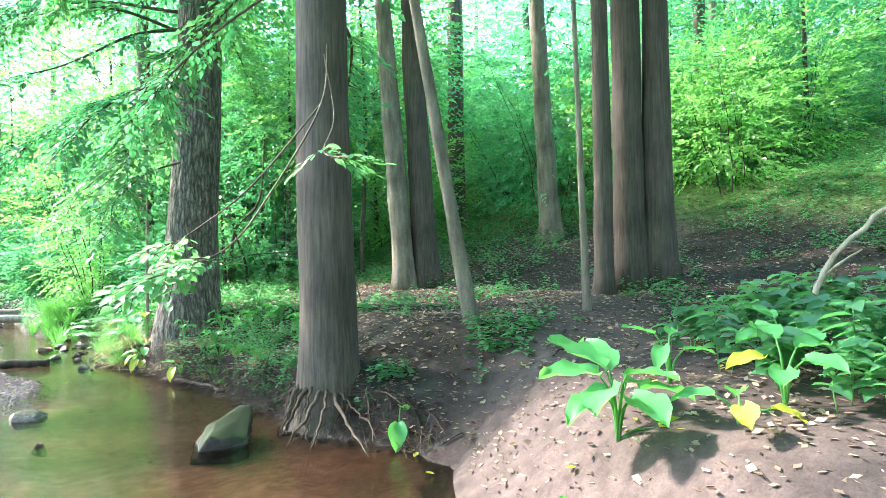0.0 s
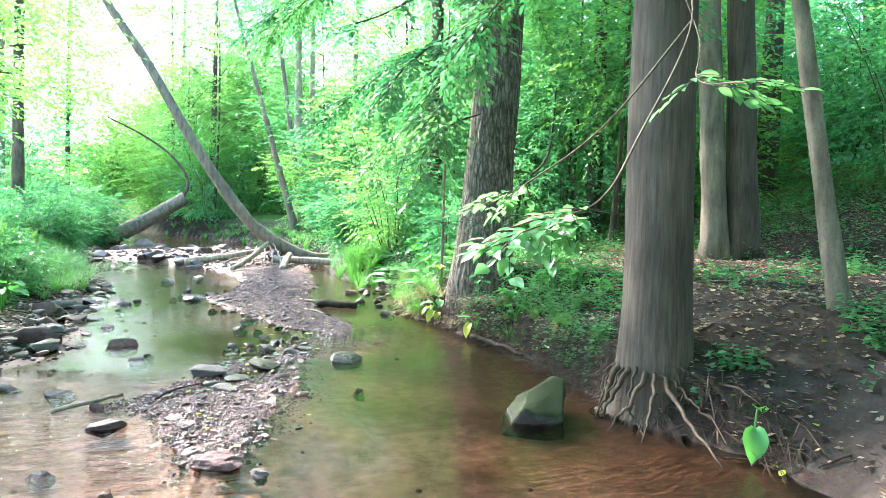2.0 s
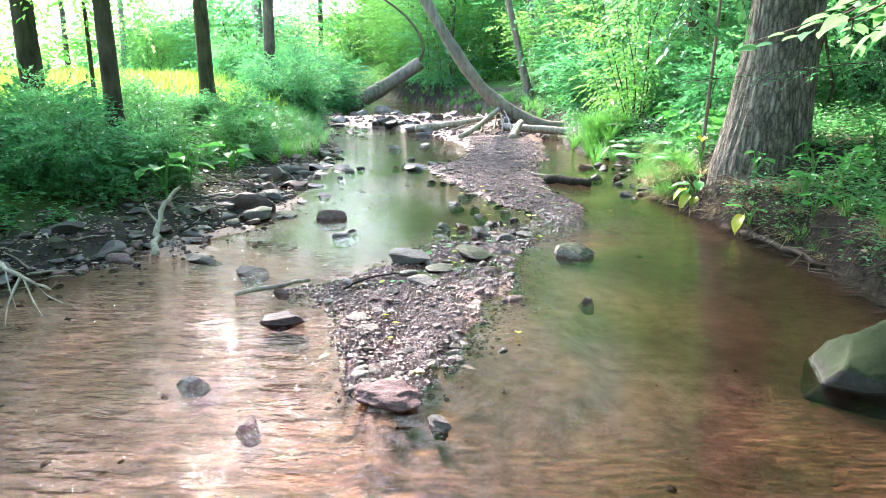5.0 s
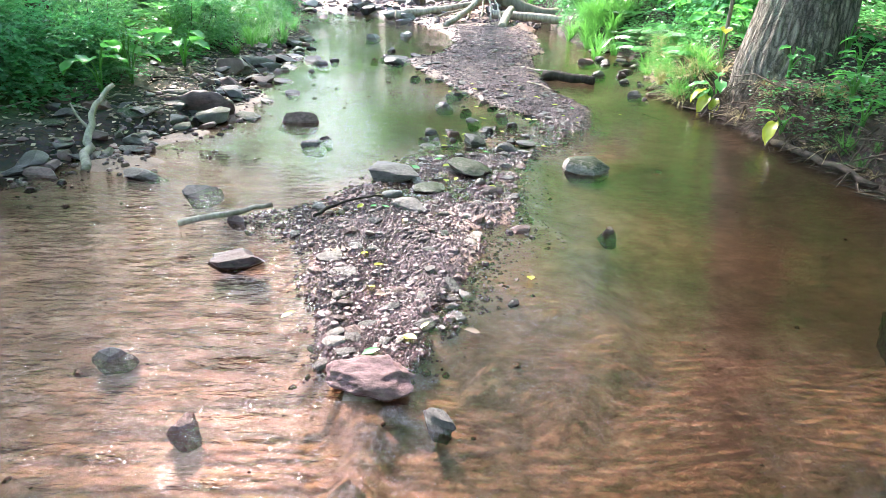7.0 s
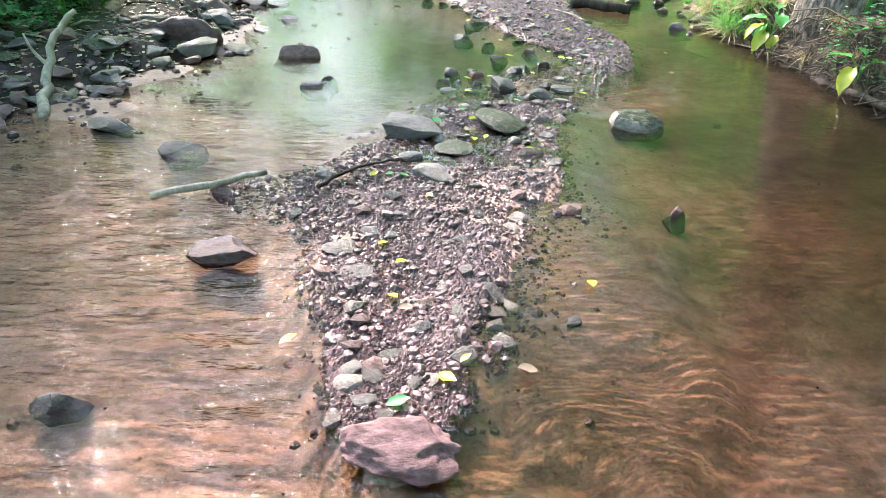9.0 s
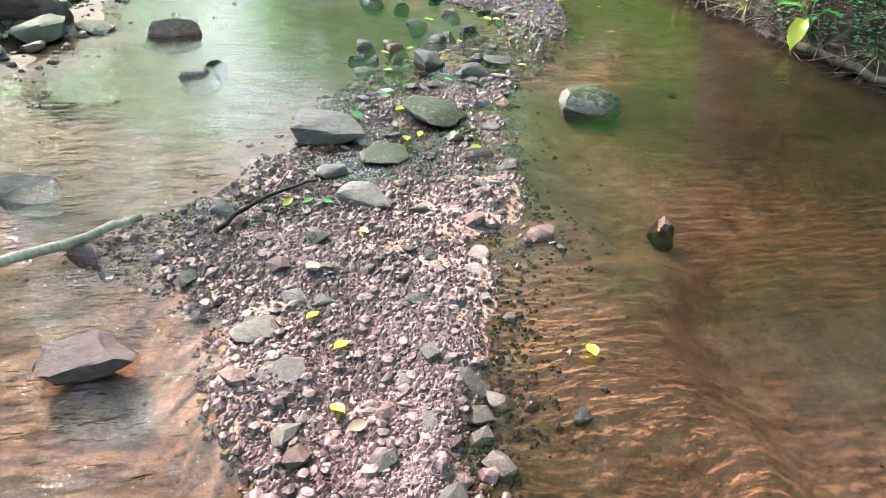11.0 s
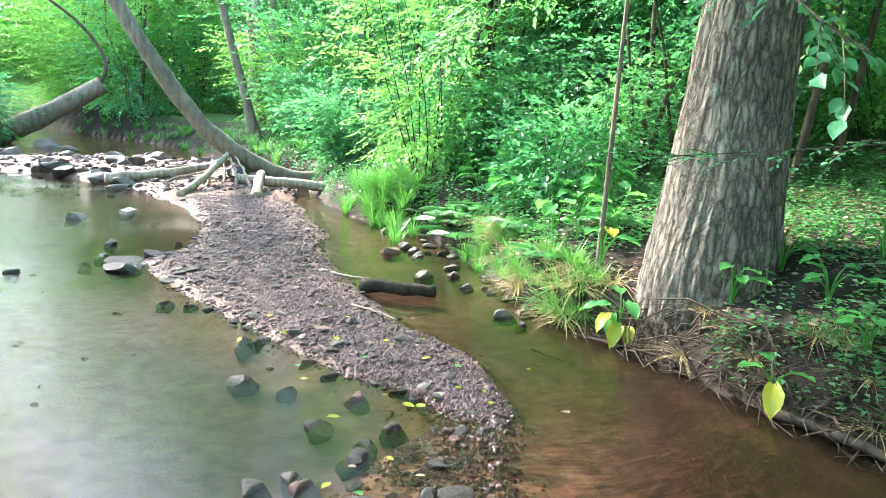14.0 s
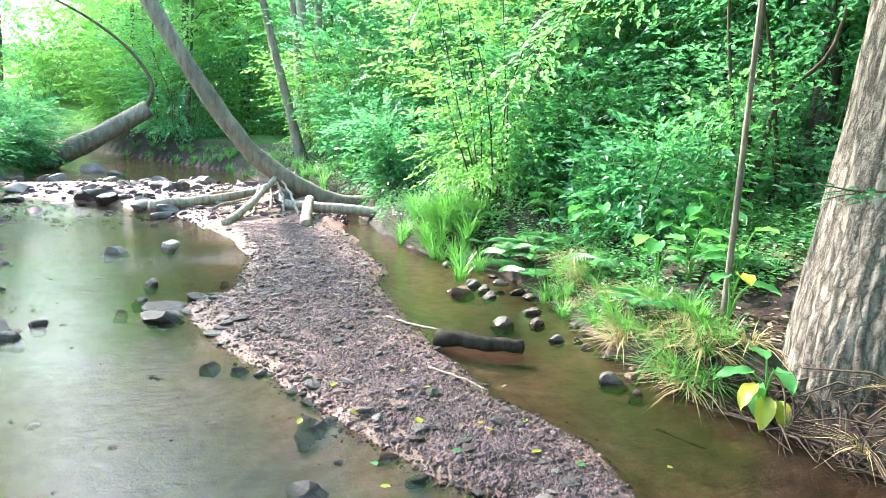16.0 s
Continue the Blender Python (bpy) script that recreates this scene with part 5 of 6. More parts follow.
leafy_branch("high leafy branch over the stream", [(3.5, 6.3, 5.0), (2.7, 7.0, 4.3), (2.2, 7.9, 3.6), (2.0, 8.6, 3.1)], 0.02, 30, 0.10, 6, M_LEAF, 0.5, per=9)
leafy_branch("leafy branch from the old tree over the bank", [(3.7, 11.0, 3.9), (3.0, 12.2, 3.5), (2.6, 13.4, 3.0), (2.5, 14.2, 2.6)], 0.02, 34, 0.09, 7, M_LEAF2, 0.5, per=9)
leafy_branch("leafy branch from the old tree over the bank", [(3.6, 10.9, 3.4), (2.9, 10.3, 3.1), (2.3, 9.6, 2.6), (2.1, 9.0, 2.2)], 0.016, 24, 0.09, 8, M_LEAF, 0.45, per=8)

# low boughs that shade the bank pool, the higher ones added out of view
for k, (pts, n) in enumerate((
        ([(3.5, 10.9, 4.7), (2.7, 10.3, 4.3), (2.0, 9.7, 3.7), (1.6, 9.3, 3.1)], 64), ([(3.6, 10.8, 4.1), (2.9, 9.9, 3.8), (2.4, 9.2, 3.3), (2.2, 8.6, 2.7)], 60), ([(3.5, 11.2, 4.7), (2.6, 11.9, 4.4), (1.8, 12.4, 3.8), (1.3, 12.8, 3.3)], 64),
        ([(3.6, 6.3, 6.4), (2.9, 7.2, 6.3), (2.1, 8.2, 5.8), (1.5, 9.0, 5.0)], 70), ([(3.4, 6.0, 6.0), (2.6, 5.6, 5.9), (1.7, 5.4, 5.6), (0.9, 5.4, 5.0)], 70),
        ([(3.7, 6.4, 5.4), (3.4, 7.4, 5.2), (3.0, 8.3, 4.6), (2.7, 9.0, 3.8)], 60), ([(3.5, 10.8, 6.2), (2.7, 10.2, 6.1), (1.8, 9.6, 5.6), (1.0, 9.2, 4.8)], 70),
        ([(3.6, 11.0, 5.0), (3.2, 9.8, 4.9), (2.8, 8.9, 4.3), (2.5, 8.2, 3.5)], 60), ([(3.4, 5.9, 5.2), (3.0, 4.8, 5.1), (2.4, 3.8, 4.8), (1.8, 3.0, 4.3)], 70),
        ([(3.7, 11.3, 5.4), (4.3, 12.6, 5.2), (4.4, 13.9, 4.6), (4.2, 15.0, 3.8)], 60), ([(3.7, 6.2, 4.6), (4.6, 7.2, 4.6), (5.2, 8.3, 4.2), (5.6, 9.2, 3.6)], 60),
        ([(3.6, 11.0, 7.0), (2.4, 11.8, 7.0), (1.4, 12.6, 6.4), (0.6, 13.4, 5.6)], 70), ([(3.7, 11.2, 6.0), (2.4, 12.0, 6.1), (1.0, 12.9, 5.6), (0.1, 13.4, 4.9)], 90), ([(3.7, 11.0, 5.6), (2.5, 11.2, 5.8), (1.2, 11.6, 5.3), (0.4, 12.0, 4.6)], 90), ([(3.7, 11.0, 6.6), (2.6, 12.6, 6.6), (1.6, 14.2, 6.2), (0.8, 15.4, 5.6)], 90), ([(3.8, 11.1, 6.9), (1.6, 12.2, 7.2), (-0.4, 13.0, 7.0), (-1.9, 13.6, 6.4)], 110), ([(3.8, 11.1, 7.4), (1.7, 12.9, 7.6), (-0.2, 14.3, 7.3), (-1.7, 15.3, 6.6)], 110), ([(3.8, 11.1, 8.0), (2.2, 13.4, 8.2), (0.4, 15.4, 7.8), (-1.0, 16.6, 7.0)], 110), ([(3.7, 11.2, 7.4), (4.4, 9.6, 7.2), (4.6, 8.0, 6.6), (4.4, 6.8, 5.8)], 90), ([(3.7, 11.2, 6.8), (4.9, 12.6, 6.8), (5.8, 13.6, 6.2), (6.6, 14.4, 5.4)], 90))):
    leafy_branch("long leafy bough reaching over to shade the stream bank", pts, 0.03, n, 0.105, 30 + k, (M_LEAF, M_LEAF2)[k % 2], 0.6, False, 10)

# ---- low plants ----


def broad_leaf(L, W, seed, droop=0.5, mat=None):
    """A wide wavy leaf with a midrib, along +y, with its foot at the origin."""
    r = random.Random(seed)
    vs, fs, rows, cols = [], [], 9, 7
    for i in range(rows):
        s = i / (rows - 1)
        half = W * 0.5 * (math.sin(math.pi * min(1, s * 0.94 + 0.05)) ** 0.7)
        for j in range(cols):
            u = j / (cols - 1) * 2 - 1
            wave = 0.035 * L * math.sin(s * 14 + u * 2 + seed) * abs(u)
            vs.append((u * half, L * (s - 0.22 * droop * s * s), -droop * L * 0.45 * s * s + 0.16 * W * u * u + wave + 0.01 * L * abs(math.sin(s * 22)) * (1 - abs(u))))
    for i in range(rows - 1):
        for j in range(cols - 1):
            k = i * cols + j
            fs.append([k, k + 1, k + cols + 1, k + cols])
    return mesh_of("leaf", vs, fs, mat or M_BROAD)


def broad_plant(x, y, label, leaves, seed, name="broadleaf_plant"):
    """leaves: (azimuth, stalk height, reach, length, width, droop, material)."""
    z = floor_z(x, y)
    ob = thing(name, label, "plant", pose(x, y, z))
    for k, (az, h, reach, L, W, dr, mt) in enumerate(leaves):
        a = radians(az)
        tip = np.array([math.sin(a) * reach, math.cos(a) * reach, h])
        st = smooth_path([(0, 0, -0.03), (tip[0] * 0.35, tip[1] * 0.35, h * 0.65), tip], 4)
        leaf = piece("leaf", broad_leaf(L, W, seed + k, dr, mt), ob, pose(tip[0], tip[1], tip[2], 28 - 30 * dr, (seed * 7 + k * 37) % 30 - 15, -az))
        piece("stalk", mesh_of("stalk", *tube(st, np.linspace(0.010, 0.006, len(st)), 6), M_GRASS), ob)
    return ob


B, Yl = M_BROAD, M_YELLOW
broad_plant(3.5, 2.42, "large skunk cabbage plant with broad bright green leaves", [(205, 0.30, 0.16, 0.42, 0.25, 0.7, B), (250, 0.36, 0.16, 0.44, 0.24, 0.7, B), (300, 0.42, 0.12, 0.44, 0.24, 0.5, B), (350, 0.45, 0.08, 0.46, 0.24, 0.15, B), (30, 0.42, 0.10, 0.48, 0.26, 0.2, B), (80, 0.34, 0.14, 0.44, 0.2, 0.8, B), (130, 0.32, 0.14, 0.40, 0.22, 0.7, B), (165, 0.42, 0.06, 0.36, 0.2, 0.5, B), (280, 0.3, 0.1, 0.4, 0.22, 0.9, B), (150, 0.10, 0.25, 0.34, 0.18, 0.6, Yl)], 3)
broad_plant(2.95, 2.35, "low broad-leaved plant with sun-bleached leaves", [(230, 0.22, 0.1, 0.30, 0.20, 0.6, B), (180, 0.18, 0.12, 0.28, 0.17, 0.7, B), (100, 0.14, 0.2, 0.26, 0.13, 0.8, Yl)], 9)
broad_plant(4.35, 2.55, "young broad-leaved plant beside the path", [(250, 0.3, 0.2, 0.30, 0.13, 1.0, B), (330, 0.36, 0.1, 0.26, 0.12, 0.3, B), (60, 0.34, 0.12, 0.24, 0.11, 0.4, B), (140, 0.25, 0.1, 0.24, 0.11, 0.6, B)], 15)
broad_plant(4.25, 1.7, "broad-leaved plant with yellowing leaf edges", [(200, 0.3, 0.14, 0.32, 0.18, 0.6, B), (300, 0.3, 0.14, 0.30, 0.16, 0.7, Yl), (250, 0.25, 0.2, 0.30, 0.17, 0.7, B), (40, 0.4, 0.1, 0.32, 0.2, 0.3, B), (110, 0.35, 0.1, 0.32, 0.2, 0.5, B)], 21)
broad_plant(3.62, 4.95, "single broad leaf hanging at the water's edge", [(215, 0.30, 0.05, 0.28, 0.18, 1.6, B), (60, 0.42, 0.06, 0.2, 0.12, 0.9, B)], 27)
broad_plant(3.12, 11.35, "drooping plant with yellowed leaves on the bank", [(225, 0.14, 0.16, 0.28, 0.13, 1.3, Yl), (200, 0.12, 0.16, 0.26, 0.12, 1.4, Yl), (255, 0.2, 0.14, 0.26, 0.12, 1.1, Yl), (250, 0.2, 0.1, 0.26, 0.13, 1.6, B), (300, 0.25, 0.1, 0.3, 0.12, 0.8, B), (190, 0.3, 0.05, 0.26, 0.14, 0.9, B), (20, 0.34, 0.05, 0.26, 0.14, 0.5, B)], 31)
broad_plant(3.35, 12.0, "broad-leaved plant with one yellow leaf", [(200, 0.42, 0.1, 0.22, 0.14, 0.7, Yl), (250, 0.4, 0.1, 0.26, 0.14, 0.6, B), (140, 0.34, 0.12, 0.26, 0.13, 0.7, B)], 36)
broad_plant(3.25, 9.9, "low plant with a yellow leaf over the water", [(230, 0.14, 0.16, 0.26, 0.13, 1.4, Yl), (290, 0.2, 0.1, 0.18, 0.12, 0.5, B), (170, 0.2, 0.1, 0.18, 0.12, 0.5, B), (30, 0.22, 0.08, 0.18, 0.12, 0.4, B)], 41)
broad_plant(4.9, 1.95, "broad-leaved plant with lit green leaves by the path", [(220, 0.32, 0.14, 0.32, 0.2, 0.6, B), (300, 0.3, 0.14, 0.30, 0.18, 0.7, B), (20, 0.4, 0.1, 0.32, 0.2, 0.3, B), (120, 0.32, 0.1, 0.32, 0.18, 0.5, B)], 44)
broad_plant(3.75, 1.75, "low plant with bleached yellow leaves", [(240, 0.14, 0.16, 0.26, 0.15, 0.8, Yl), (330, 0.16, 0.14, 0.28, 0.15, 0.7, B), (60, 0.16, 0.14, 0.26, 0.14, 0.8, B), (150, 0.1, 0.16, 0.24, 0.13, 0.9, Yl)], 47)
rb = np.random.default_rng(15)
for k in range(40):
    small = 1.0
    if k >= 26:
        y = rb.uniform(8.4, 10.9)
        x = np.interp(y, Y_R, X_R) + rb.uniform(0.2, 1.5)
        small = 0.6
    elif k < 14:
        y = rb.uniform(9.5, 19)
        x = np.interp(y, Y_L, X_L) - rb.uniform(0.5, 1.6)
    else:
        y = rb.uniform(12.3, 16.5)
        x = np.interp(y, Y_R, X_R) + rb.uniform(0.5, 1.7)
    broad_plant(x, y, "broad-leaved green plant on the stream bank", [(rb.uniform(0, 360), small * rb.uniform(0.25, 0.55), small * rb.uniform(0.06, 0.2), small * rb.uniform(0.2, 0.32), small * rb.uniform(0.13, 0.2), rb.uniform(0.4, 1.0), B) for _ in range(6)], 50 + 7 * k)


def fern_mesh(seed, fronds=8, L=0.6):
    r = np.random.default_rng(seed)
    P, D, N, S = [], [], [], []
    for k in range(fronds):
        a = 2 * math.pi * k / fronds + r.uniform(-0.3, 0.3)
        out = np.array([math.cos(a), math.sin(a), 0])
        side = np.array([-out[1], out[0], 0])
        ln = L * r.uniform(0.75, 1.15)
        for s in np.linspace(0.15, 1, 20):
            q = out * ln * s * (1 - 0.1 * s) + np.array([0, 0, ln * (0.75 * s - 0.62 * s * s)])
            w = 0.24 * ln * math.sin(math.pi * min(1, 0.18 + 0.82 * s)) + 0.01
            for sg in (-1, 1):
                P.append(q), D.append(side * sg + out * 0.35 - np.array([0, 0, 0.15])), N.append((0, 0, 1)), S.append(w)
    S = np.array(S)
    return mesh_of("fronds", *leaf_set(np.array(P), np.array(D), np.array(N, float), S, S * 0.28 + 0.008), M_HERB, False)


FERNS = [fern_mesh(k) for k in range(3)]
for k in range(34):
    if k < 22:
        y = rb.uniform(11.8, 18)
        x = np.interp(y, Y_R, X_R) + rb.uniform(0.15, 1.8)
    else:
        y = rb.uniform(10, 20)
        x = np.interp(y, Y_L, X_L) - rb.uniform(0.8, 2.2)
    ob = thing("fern", "green fern with arching fronds on the bank", "fern", pose(x, y, floor_z(x, y), 0, 0, rb.uniform(0, 360)), "ferns on the banks", me=FERNS[k % 3])
    ob.scale = [rb.uniform(0.6, 1.1)] * 3


def tuft_mesh(seed, blades, L, mat, lean=0.5):
    """Arching grass blades from one foot."""
    r = np.random.default_rng(seed)
    parts = []
    a = r.uniform(0, 2 * np.pi, blades)
    out = np.column_stack([np.cos(a), np.sin(a), np.zeros(blades)])
    side = np.column_stack([-np.sin(a), np.cos(a), np.zeros(blades)])
    foot = out * r.uniform(0, 0.07, (blades, 1))
    ln = L * r.uniform(0.5, 1.15, (blades, 1))
    ben = lean * r.uniform(0.4, 1.4, (blades, 1))
    rows = []
    for s, w in ((0, 0.004), (0.35, 0.0045), (0.7, 0.0035), (1, 0.0008)):
        q = foot + out * ln * ben * s * s * 0.9 + np.array([0, 0, 1]) * ln * (s - 0.55 * ben * s * s)
        rows += [q - side * w, q + side * w]
    v = np.stack(rows, 1).reshape(-1, 3)
    k = np.arange(blades)[:, None] * 8
    f = np.concatenate([k + [0, 1, 3, 2], k + [2, 3, 5, 4], k + [4, 5, 7, 6]])
    return mesh_of("blades", v, f, mat, False)


TUFTS = [tuft_mesh(1, 70, 0.42, M_GRASS, 0.9), tuft_mesh(2, 60, 0.5, M_GRASS, 1.2), tuft_mesh(3, 60, 0.40, M_STRAW, 1.4), tuft_mesh(4, 80, 0.55, M_GRASS, 0.8)]


def tuft(x, y, which, s=1.0):
    ob = thing("grass_tuft", "dry straw-coloured grass tuft hanging on the bank" if which == 2 else "tuft of long green grass on the bank", "grass", pose(x, y, floor_z(x, y) - 0.02, 0, 0, rb.uniform(0, 360)), "grass tufts", me=TUFTS[which])
    ob.scale = (s, s, s)


for k in range(70):
    y = rb.uniform(11.6, 14.6)
    tuft(np.interp(y, Y_R, X_R) + rb.uniform(0.02, 0.42), y, (0, 1, 2, 1, 2)[k % 5], rb.uniform(0.6, 1.0))
for k in range(46):
    tuft(rb.normal(3.0, 0.28), rb.normal(17.8, 0.7), (3, 0, 3)[k % 3], rb.uniform(0.8, 1.3))
for k in range(60):
    y = rb.uniform(13, 22)
    tuft(np.interp(y, Y_L, X_L) - rb.uniform(0.2, 1.4), y, (3, 0, 1)[k % 3], rb.uniform(0.8, 1.5))
for k in range(50):
    y = rb.uniform(24, 40)
    tuft(np.interp(y, Y_R, X_R) + rb.uniform(0.0, 0.8), y, (3, 0, 1)[k % 3], rb.uniform(0.8, 1.3))
for k in range(24):
    y = rb.uniform(6.6, 10.8)
    tuft(np.interp(y, Y_R, X_R) + rb.uniform(0.1, 0.5), y, (2, 2, 0)[k % 3], rb.uniform(0.4, 0.7))


def herb_layer(name, label, n, place, seed, size=(0.04, 0.075), high=(0.08, 0.4), mat=None, per=10):
    """Small leafy stalks, too many to count."""
    r = np.random.default_rng(seed)
    x, y = place(r, n)
    z = land(x, y)[0]
    ok = (z > 0.06)
    x, y, z = x[ok], y[ok], z[ok]
    m = len(x)
    hgt = r.uniform(high[0], high[1], m)
    P, D, S = [], [], []
    lean = r.normal(0, 0.22, (m, 2))
    for k in range(per):
        s = (k + 1) / per
        a = k * 2.4 + r.uniform(0, 6.28, m)
        q = np.column_stack([x + lean[:, 0] * hgt * s, y + lean[:, 1] * hgt * s, z + hgt * s])
        P.append(q)
        D.append(np.column_stack([np.cos(a), np.sin(a), r.uniform(-0.15, 0.3, m)]))
        S.append(r.uniform(size[0], size[1], m) * (1.25 - 0.5 * s))
    P, D, S = np.concatenate(P), np.concatenate(D), np.concatenate(S)
    N = unit(np.array([0, 0, 1.0]) + r.normal(0, 0.3, (len(P), 3)))
    v, f = leaf_set(P + unit(D) * 0.02, D, N, S, S * 0.62)
    return thing(name, label, "undergrowth", kind="stuff", me=mesh_of(name, v, f, mat or M_HERB, False))


def right_bank(r, n):
    y = r.uniform(7, 30, n)
    x = np.interp(y, Y_R, X_R) + 0.06 + np.abs(r.normal(0, 1, n)) * np.interp(y, [7, 11, 14, 30], [0.8, 1.2, 2.0, 3.2])
    keep = (value_noise(x, y, 0.8, 61) > np.interp(y, [7, 8.5, 10, 11.6, 13], [0.2, 0.05, -0.2, -0.4, -0.8])) & ((x - 3.6) ** 2 + (y - 11.05) ** 2 > 0.5)
    return x[keep], y[keep]


def left_bank(r, n):
    y = r.uniform(5.5, 26, n)
    x = np.interp(y, Y_L, X_L) - np.interp(y, [6, 9, 13, 18], [0.5, 0.9, 0.8, 0.35]) - np.abs(r.normal(0, 1, n)) * 2.2
    keep = value_noise(x, y, 0.7, 62) > -0.55 + 0.7 * (1 - smoothstep(np.interp(y, Y_L, X_L) - x, 0.3, 1.0))
    return x[keep], y[keep]


def wood_floor(r, n):
    x, y = r.uniform(3.9, 24, n), r.uniform(-2, 24, n)
    far = smoothstep(x * 0.65 + y * 0.76, 11, 15)
    keep = (value_noise(x, y, 1.1, 63) + value_noise(x, y, 0.4, 64) * 0.4 > 0.62 - 1.3 * np.maximum(far, smoothstep(x, 9.5, 12))) & (land(x, y)[3] < 0.5)
    return x[keep], y[keep]


herb_layer("bank_herbs", "dense low green herbs covering the wooded bank", 6400, right_bank, 71)
herb_layer("bank_herbs", "dense green herbs covering the low bank", 5600, left_bank, 72, (0.045, 0.09), (0.08, 0.38))
herb_layer("wood_herbs", "scattered green seedlings and herbs on the wood floor", 15000, wood_floor, 73, (0.05, 0.10), (0.06, 0.4), per=8)


def herb_plant(x, y, seed, hgt, leaf):
    """A single leafy stalk with opposite leaves."""
    r = np.random.default_rng(seed)
    ob = thing("herb", "knee-high green woodland herb beside the path", "plant", pose(x, y, floor_z(x, y)), "herbs beside the path")
    st = smooth_path([(0, 0, -0.02), (r.normal(0, 0.03), r.normal(0, 0.03), hgt * 0.5), (r.normal(0, 0.07), r.normal(0, 0.07), hgt)], 4)
    piece("stem", mesh_of("stem", *tube(st, np.linspace(0.006, 0.003, len(st)), 5), M_GRASS), ob)
    P, D = [], []
    for i, q in enumerate(st[3:]):
        for sg in (0, 1, 2):
            a = i * 1.57 + sg * 2.1 + r.normal(0, 0.2)
            P.append(q), D.append((math.cos(a), math.sin(a), r.uniform(-0.1, 0.25)))
    P, D = np.array(P), np.array(D)
    L = leaf * r.uniform(0.7, 1.2, len(P))
    piece("leaves", mesh_of("leaves", *leaf_set(P, D, unit(np.array([0, 0, 1.0]) + r.normal(0, 0.2, (len(P), 3))), L, L * 0.7, True, 0.3), M_HERB), ob)
    return ob


HERBS = [herb_plant(6.5 + 0.1 * k, 2.6, 600 + k, 0.3 + 0.05 * k, 0.15 + 0.02 * (k % 3)) for k in range(5)]
rh = np.random.default_rng(610)
for k in range(64):
    if k < 44:
        x, y = rh.normal(6.4, 0.75), rh.normal(2.55, 0.5)
    else:
        x, y = rh.normal(5.0, 0.35), rh.normal(1.35, 0.3)
    ob = copy_thing(HERBS[k % 5], pose(x, y, floor_z(x, y), 0, 0, rh.uniform(0, 360)))
    ob.scale = [rh.uniform(0.7, 1.2)] * 3
for k, (x, y, n, rad, hh) in enumerate(((5.25, 5.05, 46, 0.36, 0.25), (3.9, 5.55, 14, 0.16, 0.22), (8.6, 5.1, 30, 0.4, 0.3), (5.6, 8.2, 60, 0.7, 0.25), (7.6, 7.6, 40, 0.5, 0.3), (9.7, 6.2, 40, 0.5, 0.3))):
    herb_layer("herb_clump", "clump of green broad-leaved herbs on the forest floor", n, lambda r, m, x=x, y=y, rad=rad: (r.normal(x, rad, m), r.normal(y, rad * 0.7, m)), 80 + k, (0.07, 0.12), (0.08, hh), per=9)


def meadow():
    r = np.random.default_rng(91)
    x, y = r.uniform(-34, -5.0, 26000), r.uniform(15, 44, 26000)
    ok = (x < np.interp(y, Y_L, X_L) - 0.7) & (y - 0.35 * x > 18)
    x, y = x[ok], y[ok]
    z = land(x, y)[0]
    n = len(x)
    D = np.column_stack([r.normal(0, 0.35, n), r.normal(0, 0.35, n), np.ones(n)])
    v, f = leaf_set(np.column_stack([x, y, z]), D, r.normal(0, 1, (n, 3)), r.uniform(0.3, 0.75, n), 0.05)
    thing("meadow_grass", "tall yellow-green meadow grass, sunlight put into its colour", "grass", kind="stuff", me=mesh_of("meadow_grass", v, f, M_MEADOW, False))


meadow()


def litter(name, label, n, place, seed, size, mat, lift=0.012):
    r = np.random.default_rng(seed)
    x, y = place(r, n)
    z = land(x, y)[0] + lift
    a = r.uniform(0, 6.28, len(x))
    D = np.column_stack([np.cos(a), np.sin(a), r.normal(0, 0.15, len(x))])
    N = unit(np.array([0, 0, 1.0]) + r.normal(0, 0.3, (len(x), 3)))
    L = r.uniform(size[0], size[1], len(x))
    v, f = leaf_set(np.column_stack([x, y, z]), D, N, L, L * 0.6, False, -0.1)
    return thing(name, label, "leaf litter", kind="stuff", me=mesh_of(name, v, f, mat, False))


def flat_place(r, n):
    x, y = r.uniform(3.2, 15, n), r.uniform(-1, 15, n)
    z, bed, grass, path = land(x, y)
    keep = (bed < 0.2) & (z > 0.1) & (r.uniform(0, 1, n) > path * 0.4)
    return x[keep], y[keep]


def left_place(r, n):
    y = r.uniform(5, 22, n)
    return np.interp(y, Y_L, X_L) - np.abs(r.normal(0, 1, n)), y


litter("leaf_litter", "brown dead leaves strewn over the forest floor", 48000, flat_place, 95, (0.03, 0.085), M_DRY)
litter("leaf_litter", "brown dead leaves on the low bank", 7000, left_place, 96, (0.03, 0.07), M_DRY)
# single fallen yellow leaves that catch the eye
LEAVES = []
for k in range(4):
    rl = np.random.default_rng(k)
    LEAVES.append(mesh_of("leaf", *leaf_set(np.zeros((1, 3)), np.array([[1.0, 0, 0]]), np.array([[0, 0, 1.0]]), 1.0, 0.62, True, -0.12), (M_YELLOW, M_YELLOW, M_DRY, M_BROAD)[k]))
